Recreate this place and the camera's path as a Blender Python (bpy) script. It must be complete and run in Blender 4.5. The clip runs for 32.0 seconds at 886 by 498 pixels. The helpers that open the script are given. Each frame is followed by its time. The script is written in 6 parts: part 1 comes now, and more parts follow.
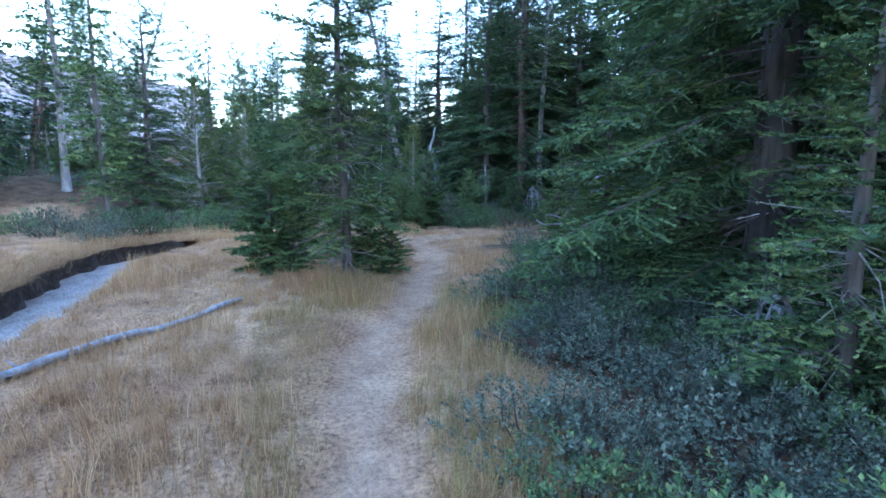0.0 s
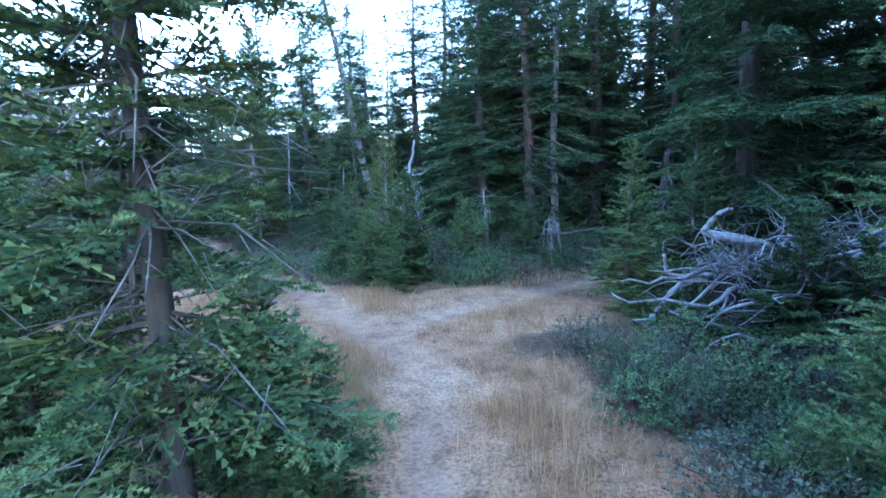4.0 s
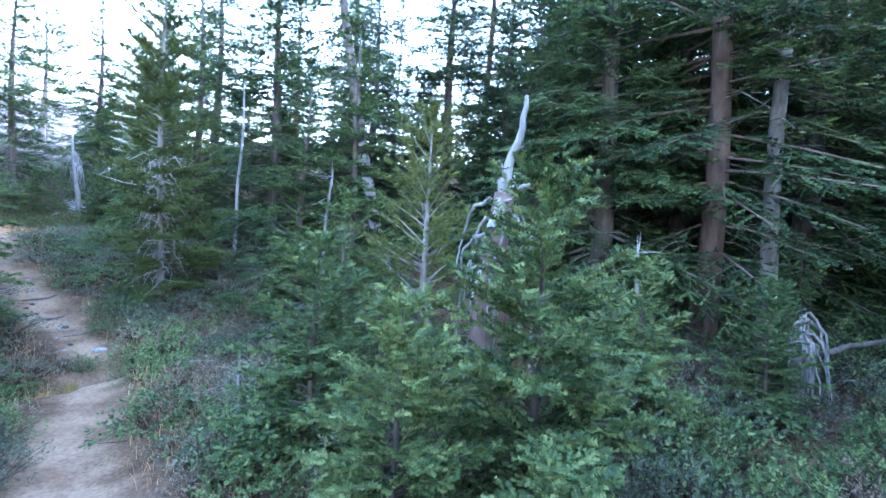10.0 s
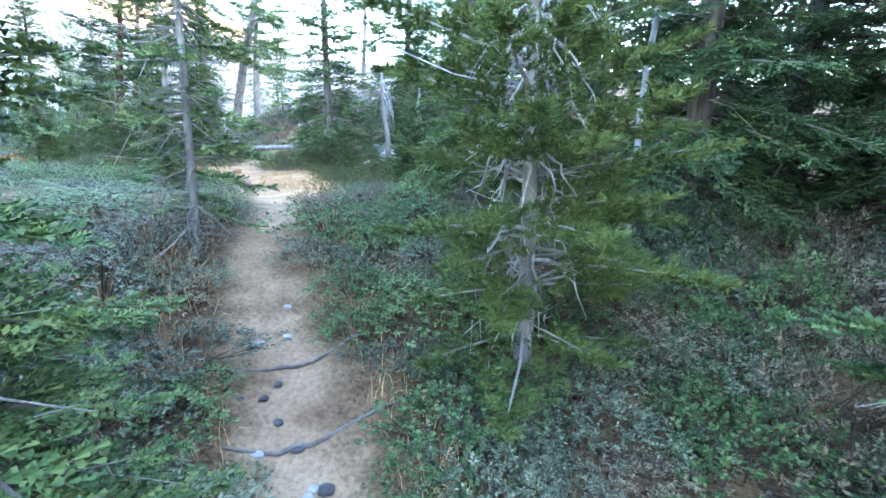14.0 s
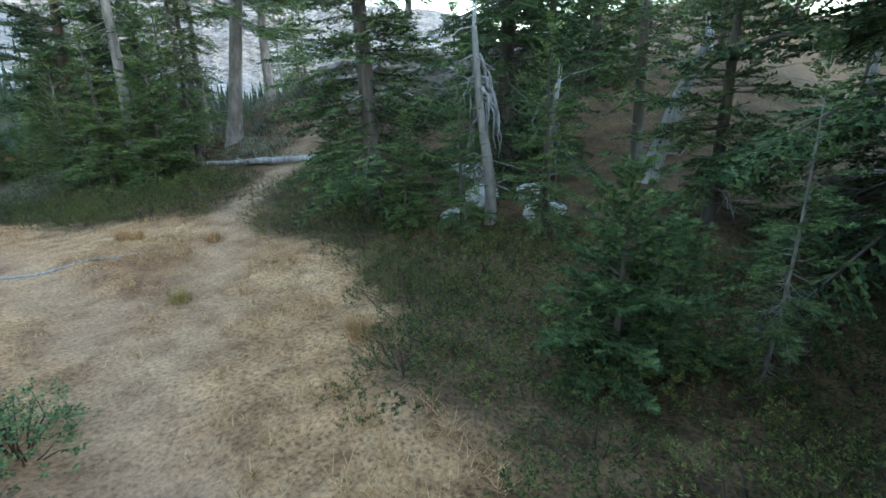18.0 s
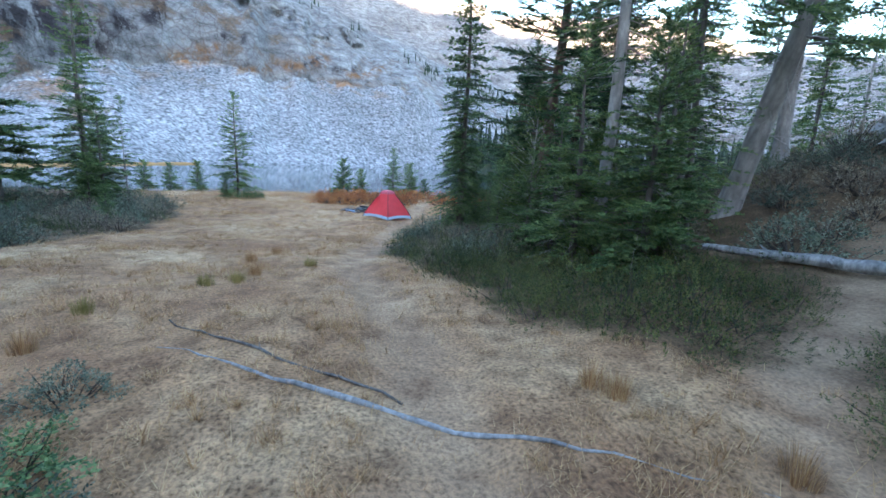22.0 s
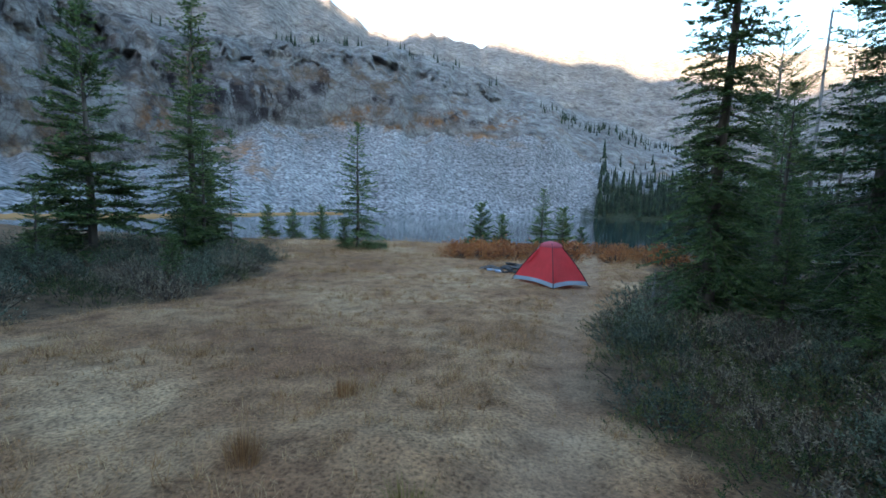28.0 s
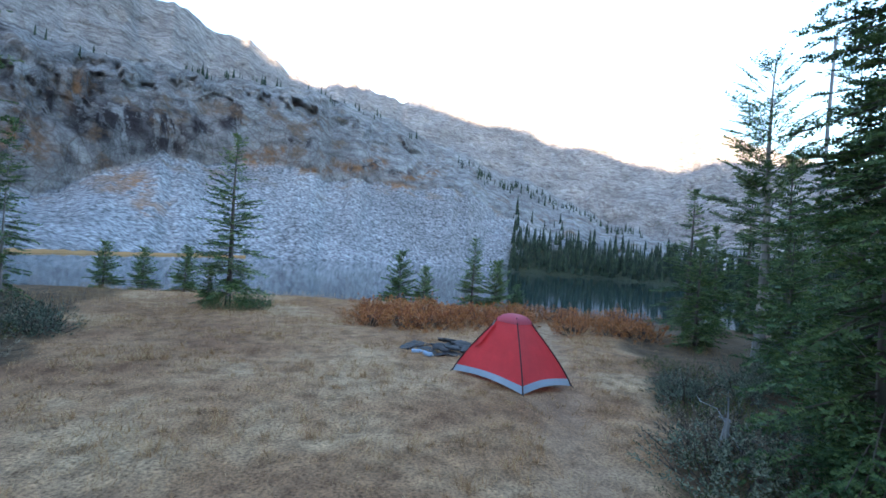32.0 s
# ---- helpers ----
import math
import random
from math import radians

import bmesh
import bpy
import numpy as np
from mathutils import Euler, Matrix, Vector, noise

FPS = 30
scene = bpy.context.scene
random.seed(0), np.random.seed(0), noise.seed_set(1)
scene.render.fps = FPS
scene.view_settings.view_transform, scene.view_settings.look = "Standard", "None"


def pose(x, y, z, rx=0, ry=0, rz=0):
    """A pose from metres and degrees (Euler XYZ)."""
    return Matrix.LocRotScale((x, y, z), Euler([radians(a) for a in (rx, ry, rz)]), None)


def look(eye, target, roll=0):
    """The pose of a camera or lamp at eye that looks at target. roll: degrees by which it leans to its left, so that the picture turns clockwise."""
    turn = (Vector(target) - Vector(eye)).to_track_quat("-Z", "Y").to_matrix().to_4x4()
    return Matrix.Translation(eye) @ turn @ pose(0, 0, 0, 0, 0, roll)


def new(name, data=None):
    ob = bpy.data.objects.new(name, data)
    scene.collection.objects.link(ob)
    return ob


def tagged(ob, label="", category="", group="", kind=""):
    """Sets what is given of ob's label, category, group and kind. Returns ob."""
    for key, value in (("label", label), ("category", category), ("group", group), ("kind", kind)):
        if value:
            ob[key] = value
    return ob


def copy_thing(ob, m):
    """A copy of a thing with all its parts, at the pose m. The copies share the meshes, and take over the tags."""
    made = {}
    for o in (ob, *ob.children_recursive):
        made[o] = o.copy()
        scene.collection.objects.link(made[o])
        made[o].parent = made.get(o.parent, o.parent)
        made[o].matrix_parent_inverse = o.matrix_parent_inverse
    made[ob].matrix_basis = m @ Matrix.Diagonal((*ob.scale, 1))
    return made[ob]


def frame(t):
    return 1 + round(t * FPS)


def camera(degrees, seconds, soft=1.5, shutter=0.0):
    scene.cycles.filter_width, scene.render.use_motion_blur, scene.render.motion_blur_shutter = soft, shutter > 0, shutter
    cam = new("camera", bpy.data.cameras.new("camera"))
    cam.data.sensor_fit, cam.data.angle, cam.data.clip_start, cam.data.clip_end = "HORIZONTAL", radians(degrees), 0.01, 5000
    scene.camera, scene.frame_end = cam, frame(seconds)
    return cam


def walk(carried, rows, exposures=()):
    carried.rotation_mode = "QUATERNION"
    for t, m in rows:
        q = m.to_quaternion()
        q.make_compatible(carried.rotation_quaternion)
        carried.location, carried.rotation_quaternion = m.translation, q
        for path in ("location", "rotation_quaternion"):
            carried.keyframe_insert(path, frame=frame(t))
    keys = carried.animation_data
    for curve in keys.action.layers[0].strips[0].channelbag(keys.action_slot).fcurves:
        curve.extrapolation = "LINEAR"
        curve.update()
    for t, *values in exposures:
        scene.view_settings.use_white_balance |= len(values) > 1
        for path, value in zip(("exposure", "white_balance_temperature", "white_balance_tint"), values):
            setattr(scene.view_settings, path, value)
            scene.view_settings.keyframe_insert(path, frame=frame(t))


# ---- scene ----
cam = camera(87.9, 32.0, soft=1.6)
PATH = [
    (0, 0.000, 0.001, 1.620, 81.42, -0.72, -0.16),
    (0.5, -0.195, 0.526, 1.667, 82.91, -0.51, -0.33),
    (1, -0.310, 1.119, 1.832, 83.45, 0.10, -0.19),
    (1.5, -0.401, 1.726, 1.845, 83.69, 0.78, -1.43),
    (2, -0.411, 2.402, 1.899, 83.55, 1.44, -2.11),
    (2.5, -0.344, 3.047, 1.932, 83.16, 1.81, -2.58),
    (4.5, -0.010, 5.004, 1.919, 84.69, 1.27, -3.25),
    (5, 0.186, 5.645, 1.893, 86.28, 1.79, -5.26),
    (5.5, 0.152, 6.322, 1.848, 88.71, 1.31, -11.13),
    (6, 0.279, 6.980, 1.865, 91.32, 0.44, -17.57),
    (6.5, 0.270, 7.581, 1.908, 92.20, -0.31, -22.45),
    (7, 0.132, 8.232, 1.962, 90.52, -1.34, -25.21),
    (7.5, 0.076, 8.925, 1.991, 89.36, -4.21, -22.87),
    (8, -0.133, 9.443, 1.991, 89.79, -6.06, -22.26),
    (8.5, -0.326, 9.858, 2.083, 90.48, -6.33, -23.55),
    (9, -0.557, 10.449, 2.031, 90.87, -6.29, -24.02),
    (9.5, -0.894, 10.854, 2.044, 90.93, -4.56, -21.98),
    (10, -1.272, 11.397, 2.051, 87.95, -3.51, -4.96),
    (10.5, -1.619, 12.048, 2.045, 85.62, -1.17, 16.59),
    (11, -1.979, 12.822, 1.991, 86.02, -0.81, 18.71),
    (11.5, -2.296, 13.553, 2.006, 85.88, -0.89, 19.68),
    (12, -2.840, 14.161, 1.955, 83.77, -0.99, 20.20),
    (12.5, -3.260, 14.950, 1.918, 82.15, -1.06, 20.69),
    (13, -3.606, 15.449, 1.981, 81.17, -1.00, 21.18),
    (13.5, -4.109, 15.943, 2.110, 79.96, -1.03, 22.88),
    (14, -4.378, 16.510, 2.065, 78.81, -1.93, 27.97),
    (14.5, -4.824, 17.051, 2.066, 80.65, -3.70, 33.90),
    (15, -5.558, 17.531, 2.012, 80.64, -5.60, 38.37),
    (15.5, -5.950, 17.951, 2.097, 80.69, -5.42, 42.86),
    (17.5, -7.969, 20.400, 3.194, 76.83, 1.24, 37.80),
    (18, -8.320, 20.839, 3.222, 72.53, 0.94, 32.16),
    (18.5, -8.845, 21.085, 3.172, 77.18, 3.68, 45.18),
    (19, -9.383, 21.235, 3.209, 81.98, 4.09, 58.44),
    (19.5, -9.787, 21.529, 3.208, 83.09, 2.44, 67.67),
    (20, -10.279, 21.643, 3.114, 81.29, 1.40, 73.30),
    (20.5, -10.868, 21.770, 3.023, 79.20, -0.78, 76.53),
    (21, -11.318, 21.770, 3.040, 78.28, -2.23, 79.28),
    (21.5, -11.831, 21.806, 3.080, 79.16, -2.35, 80.38),
    (22, -12.318, 21.902, 3.101, 78.99, -2.52, 80.10),
    (22.5, -12.888, 21.989, 3.045, 79.02, -2.23, 80.20),
    (23, -13.428, 22.135, 2.992, 79.02, -2.64, 80.30),
    (23.5, -13.907, 22.127, 2.951, 78.82, -2.62, 80.48),
    (24, -14.351, 22.233, 2.990, 80.55, -2.19, 82.54),
    (24.5, -14.826, 22.260, 3.051, 86.71, -1.72, 86.16),
    (25, -15.256, 22.092, 3.057, 92.54, -0.10, 91.21),
    (25.5, -15.708, 22.059, 2.976, 95.77, 0.68, 96.51),
    (26, -16.262, 21.917, 2.939, 91.18, 0.89, 100.44),
    (26.5, -16.766, 21.861, 2.758, 83.19, -0.21, 98.40),
    (28.5, -18.463, 21.361, 2.732, 85.32, -2.29, 95.36),
    (29, -19.036, 21.390, 2.738, 85.41, -2.38, 93.95),
    (29.5, -19.556, 21.392, 2.739, 83.70, -2.32, 91.49),
    (30, -20.134, 21.344, 2.724, 83.05, -2.19, 91.01),
    (30.5, -20.646, 21.356, 2.691, 82.95, -2.56, 90.63),
    (31, -21.199, 21.249, 2.650, 84.05, -2.57, 89.86),
    (31.5, -21.772, 21.239, 2.661, 87.63, -3.57, 88.08),
    (32, -22.218, 21.146, 2.707, 91.16, -4.29, 85.82),
]
EXPOSURE = [(0, 4.68, 5010, 24), (1.0, 5.05, 4740, 20), (2.0, 4.55, 4640, 22), (5, 5.3, 4790, 24), (6, 4.97, 4690, 20), (7, 4.86, 4890, 22), (8, 5.2, 5100, 28), (9, 5.45, 5200, 24), (10, 5.7, 5350, 27), (11, 5.38, 5450, 25), (12, 5.5, 5550, 21), (13, 5.7, 5600, 18), (14, 6.05, 5710, 17), (15, 5.95, 5710, 15),
            (17.5, 4.35, 6460, 8), (18.2, 4.43, 6460, 10), (19, 4.74, 5960, 12), (19.5, 3.99, 5810, 12), (20.0, 2.8, 5710, 12), (20.5, 3.31, 5660, 14), (21, 3.88, 5610, 14), (22, 4.1, 5560, 14), (24.4, 4.05, 5320, 12), (25.0, 3.8, 5420, 10), (25.5, 2.45, 5470, 6), (25.9, 1.1, 5930, 0),
            (26.5, 0.8, 5930, 0), (28.5, 3.55, 5420, 12), (29, 3.31, 5320, 13), (30, 2.74, 5480, 14), (31, 3.78, 5380, 14), (32, 3.38, 5380, 13)]
walk(cam, [(t, pose(x, y, z, rx, ry, rz)) for t, x, y, z, rx, ry, rz in PATH], EXPOSURE)

# ---- daylight: low sun behind a far ridge, clear dusk sky ----
SUN_EL, SUN_AZ = radians(6.0), radians(-12.0)
world = bpy.data.worlds.new("dusk_sky")
scene.world = world
world.use_nodes = True
wn = world.node_tree.nodes
sky = wn.new("ShaderNodeTexSky")
sky.sky_type = 'NISHITA'
sky.sun_disc = False
sky.sun_elevation = SUN_EL
sky.sun_rotation = radians(90.0) - SUN_AZ
sky.air_density, sky.dust_density, sky.ozone_density = 1.0, 0.6, 1.0
world.node_tree.links.new(sky.outputs[0], wn["Background"].inputs[0])
wn["Background"].inputs[1].default_value = 0.12
sun = new("sun", bpy.data.lights.new("sun", 'SUN'))
sun.data.energy, sun.data.angle, sun.data.color = 5.0, radians(0.5), (1.0, 0.70, 0.40)
sun.matrix_world = look((300 * math.cos(SUN_AZ), 300 * math.sin(SUN_AZ), 300 * math.tan(SUN_EL)), (0, 0, 0))


# ---- materials ----
def nodes_of(name):
    mat = bpy.data.materials.new(name)
    mat.use_nodes = True
    nt = mat.node_tree
    return mat, nt.nodes, nt.links, nt.nodes["Principled BSDF"]


def ramp(nd, stops):
    r = nd.new("ShaderNodeValToRGB")
    while len(r.color_ramp.elements) < len(stops):
        r.color_ramp.elements.new(0.5)
    for e, (p, c) in zip(r.color_ramp.elements, stops):
        e.position, e.color = p, (*c, 1)
    return r


def noise_tex(nd, ln, scale, detail=4.0, stretch=None, rough=0.6):
    tc = nd.new("ShaderNodeTexCoord")
    n = nd.new("ShaderNodeTexNoise")
    n.inputs["Scale"].default_value, n.inputs["Detail"].default_value = scale, detail
    n.inputs["Roughness"].default_value = rough
    if stretch:
        mp = nd.new("ShaderNodeMapping")
        mp.inputs["Scale"].default_value = stretch
        ln.new(tc.outputs["Object"], mp.inputs[0])
        ln.new(mp.outputs[0], n.inputs["Vector"])
    else:
        ln.new(tc.outputs["Object"], n.inputs["Vector"])
    return n


def mixc(nd, ln, fac, a, b, kind='MIX'):
    m = nd.new("ShaderNodeMix")
    m.data_type, m.blend_type = 'RGBA', kind
    for sock, v in ((m.inputs[0], fac), (m.inputs[6], a), (m.inputs[7], b)):
        if isinstance(v, (int, float)):
            sock.default_value = v
        elif isinstance(v, tuple):
            sock.default_value = (*v, 1)
        else:
            ln.new(v, sock)
    return m.outputs[2]


def bump(nd, ln, bs, height, strength, dist):
    b = nd.new("ShaderNodeBump")
    b.inputs["Strength"].default_value, b.inputs["Distance"].default_value = strength, dist
    ln.new(height, b.inputs["Height"])
    ln.new(b.outputs[0], bs.inputs["Normal"])


def leaf_mat(name, stops, rough=0.55, vary=3.0):
    """Leaves and needles: a tone for each island, and a slow drift of tone over the plant."""
    mat, nd, ln, bs = nodes_of(name)
    geo, r = nd.new("ShaderNodeNewGeometry"), ramp(nd, stops)
    n = noise_tex(nd, ln, vary, 2)
    oi = nd.new("ShaderNodeObjectInfo")
    a = nd.new("ShaderNodeMath")
    a.operation = 'MULTIPLY_ADD'
    a.inputs[1].default_value = 0.55
    ln.new(geo.outputs["Random Per Island"], a.inputs[0])
    b = nd.new("ShaderNodeMath")
    b.operation = 'MULTIPLY_ADD'
    b.inputs[1].default_value = 0.5
    ln.new(n.outputs[0], b.inputs[0])
    c = nd.new("ShaderNodeMath")
    c.operation = 'MULTIPLY_ADD'
    c.inputs[1].default_value, c.inputs[2].default_value = 0.25, -0.12
    ln.new(oi.outputs["Random"], c.inputs[0])
    ln.new(c.outputs[0], b.inputs[2])
    ln.new(b.outputs[0], a.inputs[2])
    ln.new(a.outputs[0], r.inputs[0])
    ln.new(r.outputs[0], bs.inputs["Base Color"])
    bs.inputs["Roughness"].default_value = rough
    bs.inputs["Specular IOR Level"].default_value = 0.2
    thin, both = nd.new("ShaderNodeBsdfTranslucent"), nd.new("ShaderNodeMixShader")
    both.inputs[0].default_value = 0.14
    ln.new(r.outputs[0], thin.inputs[0])
    ln.new(bs.outputs[0], both.inputs[1])
    ln.new(thin.outputs[0], both.inputs[2])
    ln.new(both.outputs[0], nd["Material Output"].inputs[0])
    return mat


def wood_mat(name, dark, light, scale=14.0, stretch=(1, 1, 0.12), rough=0.85, depth=0.02):
    mat, nd, ln, bs = nodes_of(name)
    n1 = noise_tex(nd, ln, scale, 6, stretch)
    n2 = noise_tex(nd, ln, 2.3, 3)
    r = ramp(nd, [(0.3, dark), (0.7, light)])
    ln.new(n1.outputs[0], r.inputs[0])
    shade = ramp(nd, [(0.3, (0.6, 0.58, 0.56)), (0.7, (1.1, 1.08, 1.05))])
    ln.new(n2.outputs[0], shade.inputs[0])
    ln.new(mixc(nd, ln, 1.0, r.outputs[0], shade.outputs[0], 'MULTIPLY'), bs.inputs["Base Color"])
    bs.inputs["Roughness"].default_value = rough
    bump(nd, ln, bs, n1.outputs[0], 0.9, depth)
    return mat


M_NEEDLE = leaf_mat("fir_needles", [(0.15, (0.022, 0.046, 0.020)), (0.5, (0.072, 0.125, 0.046)), (0.9, (0.21, 0.26, 0.088))])
M_NEEDLE_Y = leaf_mat("pine_needles", [(0.15, (0.024, 0.046, 0.014)), (0.5, (0.074, 0.112, 0.032)), (0.9, (0.20, 0.225, 0.060))])
M_NEEDLE_D = leaf_mat("spruce_needles", [(0.15, (0.013, 0.030, 0.016)), (0.5, (0.045, 0.086, 0.034)), (0.9, (0.13, 0.19, 0.066))])
M_FAR = leaf_mat("far_needles", [(0.15, (0.008, 0.016, 0.010)), (0.55, (0.022, 0.038, 0.022)), (0.95, (0.055, 0.075, 0.036))])
M_SHRUB = leaf_mat("willow_leaves", [(0.12, (0.020, 0.030, 0.022)), (0.5, (0.078, 0.098, 0.066)), (0.88, (0.235, 0.25, 0.17))], 0.6)
M_SHRUB_G = leaf_mat("green_shrub_leaves", [(0.12, (0.018, 0.040, 0.018)), (0.5, (0.068, 0.122, 0.046)), (0.88, (0.21, 0.27, 0.10))], 0.55)
M_SHRUB_B = leaf_mat("browned_shrub_leaves", [(0.12, (0.060, 0.044, 0.034)), (0.5, (0.165, 0.135, 0.095)), (0.9, (0.34, 0.275, 0.185))], 0.65)
M_HEATH = leaf_mat("heath_leaves", [(0.12, (0.008, 0.016, 0.006)), (0.5, (0.040, 0.060, 0.017)), (0.85, (0.17, 0.165, 0.045))], 0.6)
M_RUST = leaf_mat("rust_shrub_leaves", [(0.1, (0.15, 0.050, 0.018)), (0.5, (0.34, 0.125, 0.040)), (0.95, (0.46, 0.23, 0.08))], 0.65)
M_GRASS = leaf_mat("dry_grass", [(0.1, (0.16, 0.075, 0.033)), (0.5, (0.41, 0.235, 0.105)), (0.95, (0.62, 0.45, 0.25))], 0.6, 0.8)
M_GRASS_G = leaf_mat("yellow_green_grass", [(0.1, (0.12, 0.11, 0.035)), (0.5, (0.25, 0.20, 0.06)), (0.95, (0.38, 0.30, 0.12))], 0.6, 0.8)
M_BARK = wood_mat("fir_bark", (0.05, 0.042, 0.038), (0.17, 0.15, 0.135))
M_BARK_R = wood_mat("red_bark", (0.07, 0.045, 0.035), (0.21, 0.145, 0.115), 9.0, (1, 1, 0.3), 0.9, 0.04)
M_BARK_G = wood_mat("pale_pine_bark", (0.13, 0.12, 0.115), (0.36, 0.34, 0.325), 10.0, (1, 1, 0.35))
M_DEAD = wood_mat("weathered_wood", (0.13, 0.13, 0.136), (0.40, 0.40, 0.415), 22.0, (1, 1, 0.1), 0.75)
M_DEAD_D = wood_mat("dark_weathered_wood", (0.07, 0.062, 0.058), (0.22, 0.20, 0.19), 18.0, (1, 1, 0.15), 0.85)
M_STEM = wood_mat("brown_shrub_stems", (0.030, 0.022, 0.018), (0.095, 0.072, 0.058), 18.0)
M_TWIG = wood_mat("grey_dead_twigs", (0.14, 0.13, 0.125), (0.36, 0.34, 0.33), 20.0)
M_BLEACH = wood_mat("bleached_twigs", (0.24, 0.24, 0.25), (0.55, 0.55, 0.57), 20.0)


# ---- mesh helpers ----
def mesh_of(name, verts, faces, mat, smooth=False, mat2=None, from2=0):
    """A mesh from arrays of vertices and of triangles or quads. Faces from number from2 on take mat2."""
    me = bpy.data.meshes.new(name)
    verts, faces = np.asarray(verts, np.float32), np.asarray(faces, np.int32)
    k = faces.shape[1]
    me.vertices.add(len(verts))
    me.vertices.foreach_set("co", verts.ravel())
    me.loops.add(faces.size)
    me.loops.foreach_set("vertex_index", faces.ravel())
    me.polygons.add(len(faces))
    me.polygons.foreach_set("loop_start", np.arange(0, faces.size, k, dtype=np.int32))
    me.polygons.foreach_set("use_smooth", np.full(len(faces), smooth))
    me.update(calc_edges=True)
    me.materials.append(mat)
    if mat2:
        me.materials.append(mat2)
        me.polygons.foreach_set("material_index", (np.arange(len(faces)) >= from2).astype(np.int32))
    return me


def bm_mesh(name, bm, mat, smooth=True):
    me = bpy.data.meshes.new(name)
    bm.to_mesh(me)
    bm.free()
    me.polygons.foreach_set("use_smooth", [smooth] * len(me.polygons))
    me.materials.append(mat)
    return me


def part(name, me, parent=None, label=""):
    ob = new(name, me)
    if parent:
        ob.parent = parent
    return tagged(ob, label)


def merged(pieces):
    """Joins (verts, faces) pairs into one pair."""
    vs, fs, at = [], [], 0
    for v, f in pieces:
        vs.append(v)
        fs.append(np.asarray(f) + at)
        at += len(v)
    return np.concatenate(vs), np.concatenate(fs)


def tube(points, radii, sides=6):
    """A tapered, capped tube along points, as quads."""
    pts, n = [Vector(p) for p in points], len(points)
    vs, fs = [], []
    for i, p in enumerate(pts):
        d = (pts[min(i + 1, n - 1)] - pts[max(i - 1, 0)]).normalized()
        a = d.cross(Vector((0.31, 0.21, 0.93)) if abs(d.z) < 0.8 else Vector((1, 0.13, 0.1))).normalized()
        b = d.cross(a)
        for s in range(sides):
            w = 2 * math.pi * s / sides
            vs.append(p + float(radii[i]) * (math.cos(w) * a + math.sin(w) * b))
    for i in range(n - 1):
        for s in range(sides):
            t = (s + 1) % sides
            fs.append((i * sides + s, i * sides + t, (i + 1) * sides + t, (i + 1) * sides + s))
    for row in (0, n - 1) if sides > 3 else ():
        vs.append(pts[row])
        c = len(vs) - 1
        for s in range(0, sides, 2):
            fs.append((c, row * sides + s, row * sides + (s + 1) % sides, row * sides + (s + 2) % sides))
    return np.array([tuple(v) for v in vs]), np.array(fs)


# ---- the lie of the land ----
WATER = -0.25
TRAIL_A = [(-0.1, -6), (-0.15, -2), (-0.3, 1.5), (-0.6, 3.6), (-0.35, 5.2), (-0.2, 7), (-0.15, 9), (-0.7, 10.3), (-1.6, 11.8), (-2.8, 13.9),
           (-3.6, 14.9), (-4.6, 16.7), (-5.15, 17.47), (-5.58, 17.81), (-6.1, 18.2), (-6.75, 18.57), (-7.5, 19.1), (-8.4, 20.2), (-10.5, 21.6), (-13.0, 22.3), (-16, 22.4), (-20, 21.75),
           (-24, 22.4), (-27.3, 23.1), (-31, 24.0), (-36, 25.5)]
TRAIL_B = [(-0.6, 10.4), (0.8, 11.9), (2.9, 13.3), (4.6, 14.3), (7.2, 15.3), (11, 16.4)]
TRAIL_C = [(-11.5, 22.2), (-12.8, 23.3), (-14.1, 24.4), (-14.9, 25.3), (-15.8, 26.6), (-16.8, 28.1), (-17.5, 31)]
STREAM = [(-3.6, 0.5), (-4.4, 3.6), (-4.75, 5.0), (-5.2, 6.1), (-5.7, 7.3), (-6.0, 8.6), (-5.9, 9.7)]


CREEK = [(-5.7, 15.2), (-5.05, 16.25), (-4.78, 16.9), (-4.45, 17.3), (-3.5, 18.3)]


def smooth01(v, a, b):
    t = np.clip((v - a) / (b - a), 0.0, 1.0)
    return t * t * (3 - 2 * t)


def to_line(x, y, line):
    """Distance from points to a polyline."""
    best = np.full(np.shape(x), 1e9)
    for (ax, ay), (bx, by) in zip(line, line[1:]):
        ux, uy = bx - ax, by - ay
        k = np.clip(((x - ax) * ux + (y - ay) * uy) / (ux * ux + uy * uy), 0, 1)
        best = np.minimum(best, np.hypot(x - ax - k * ux, y - ay - k * uy))
    return best


def waves(x, y):
    """Soft unevenness of open ground, in metres."""
    return (0.035 * np.sin(1.9 * x + 0.7 * y + 1.0) * np.sin(1.3 * y - 0.6 * x) + 0.02 * np.sin(4.1 * x - 2.2 * y) * np.sin(3.7 * y + 1.3 * x + 2.0)
            + 0.010 * np.sin(9.3 * x + 3.1 * y) * np.sin(8.1 * y - 4.0 * x))


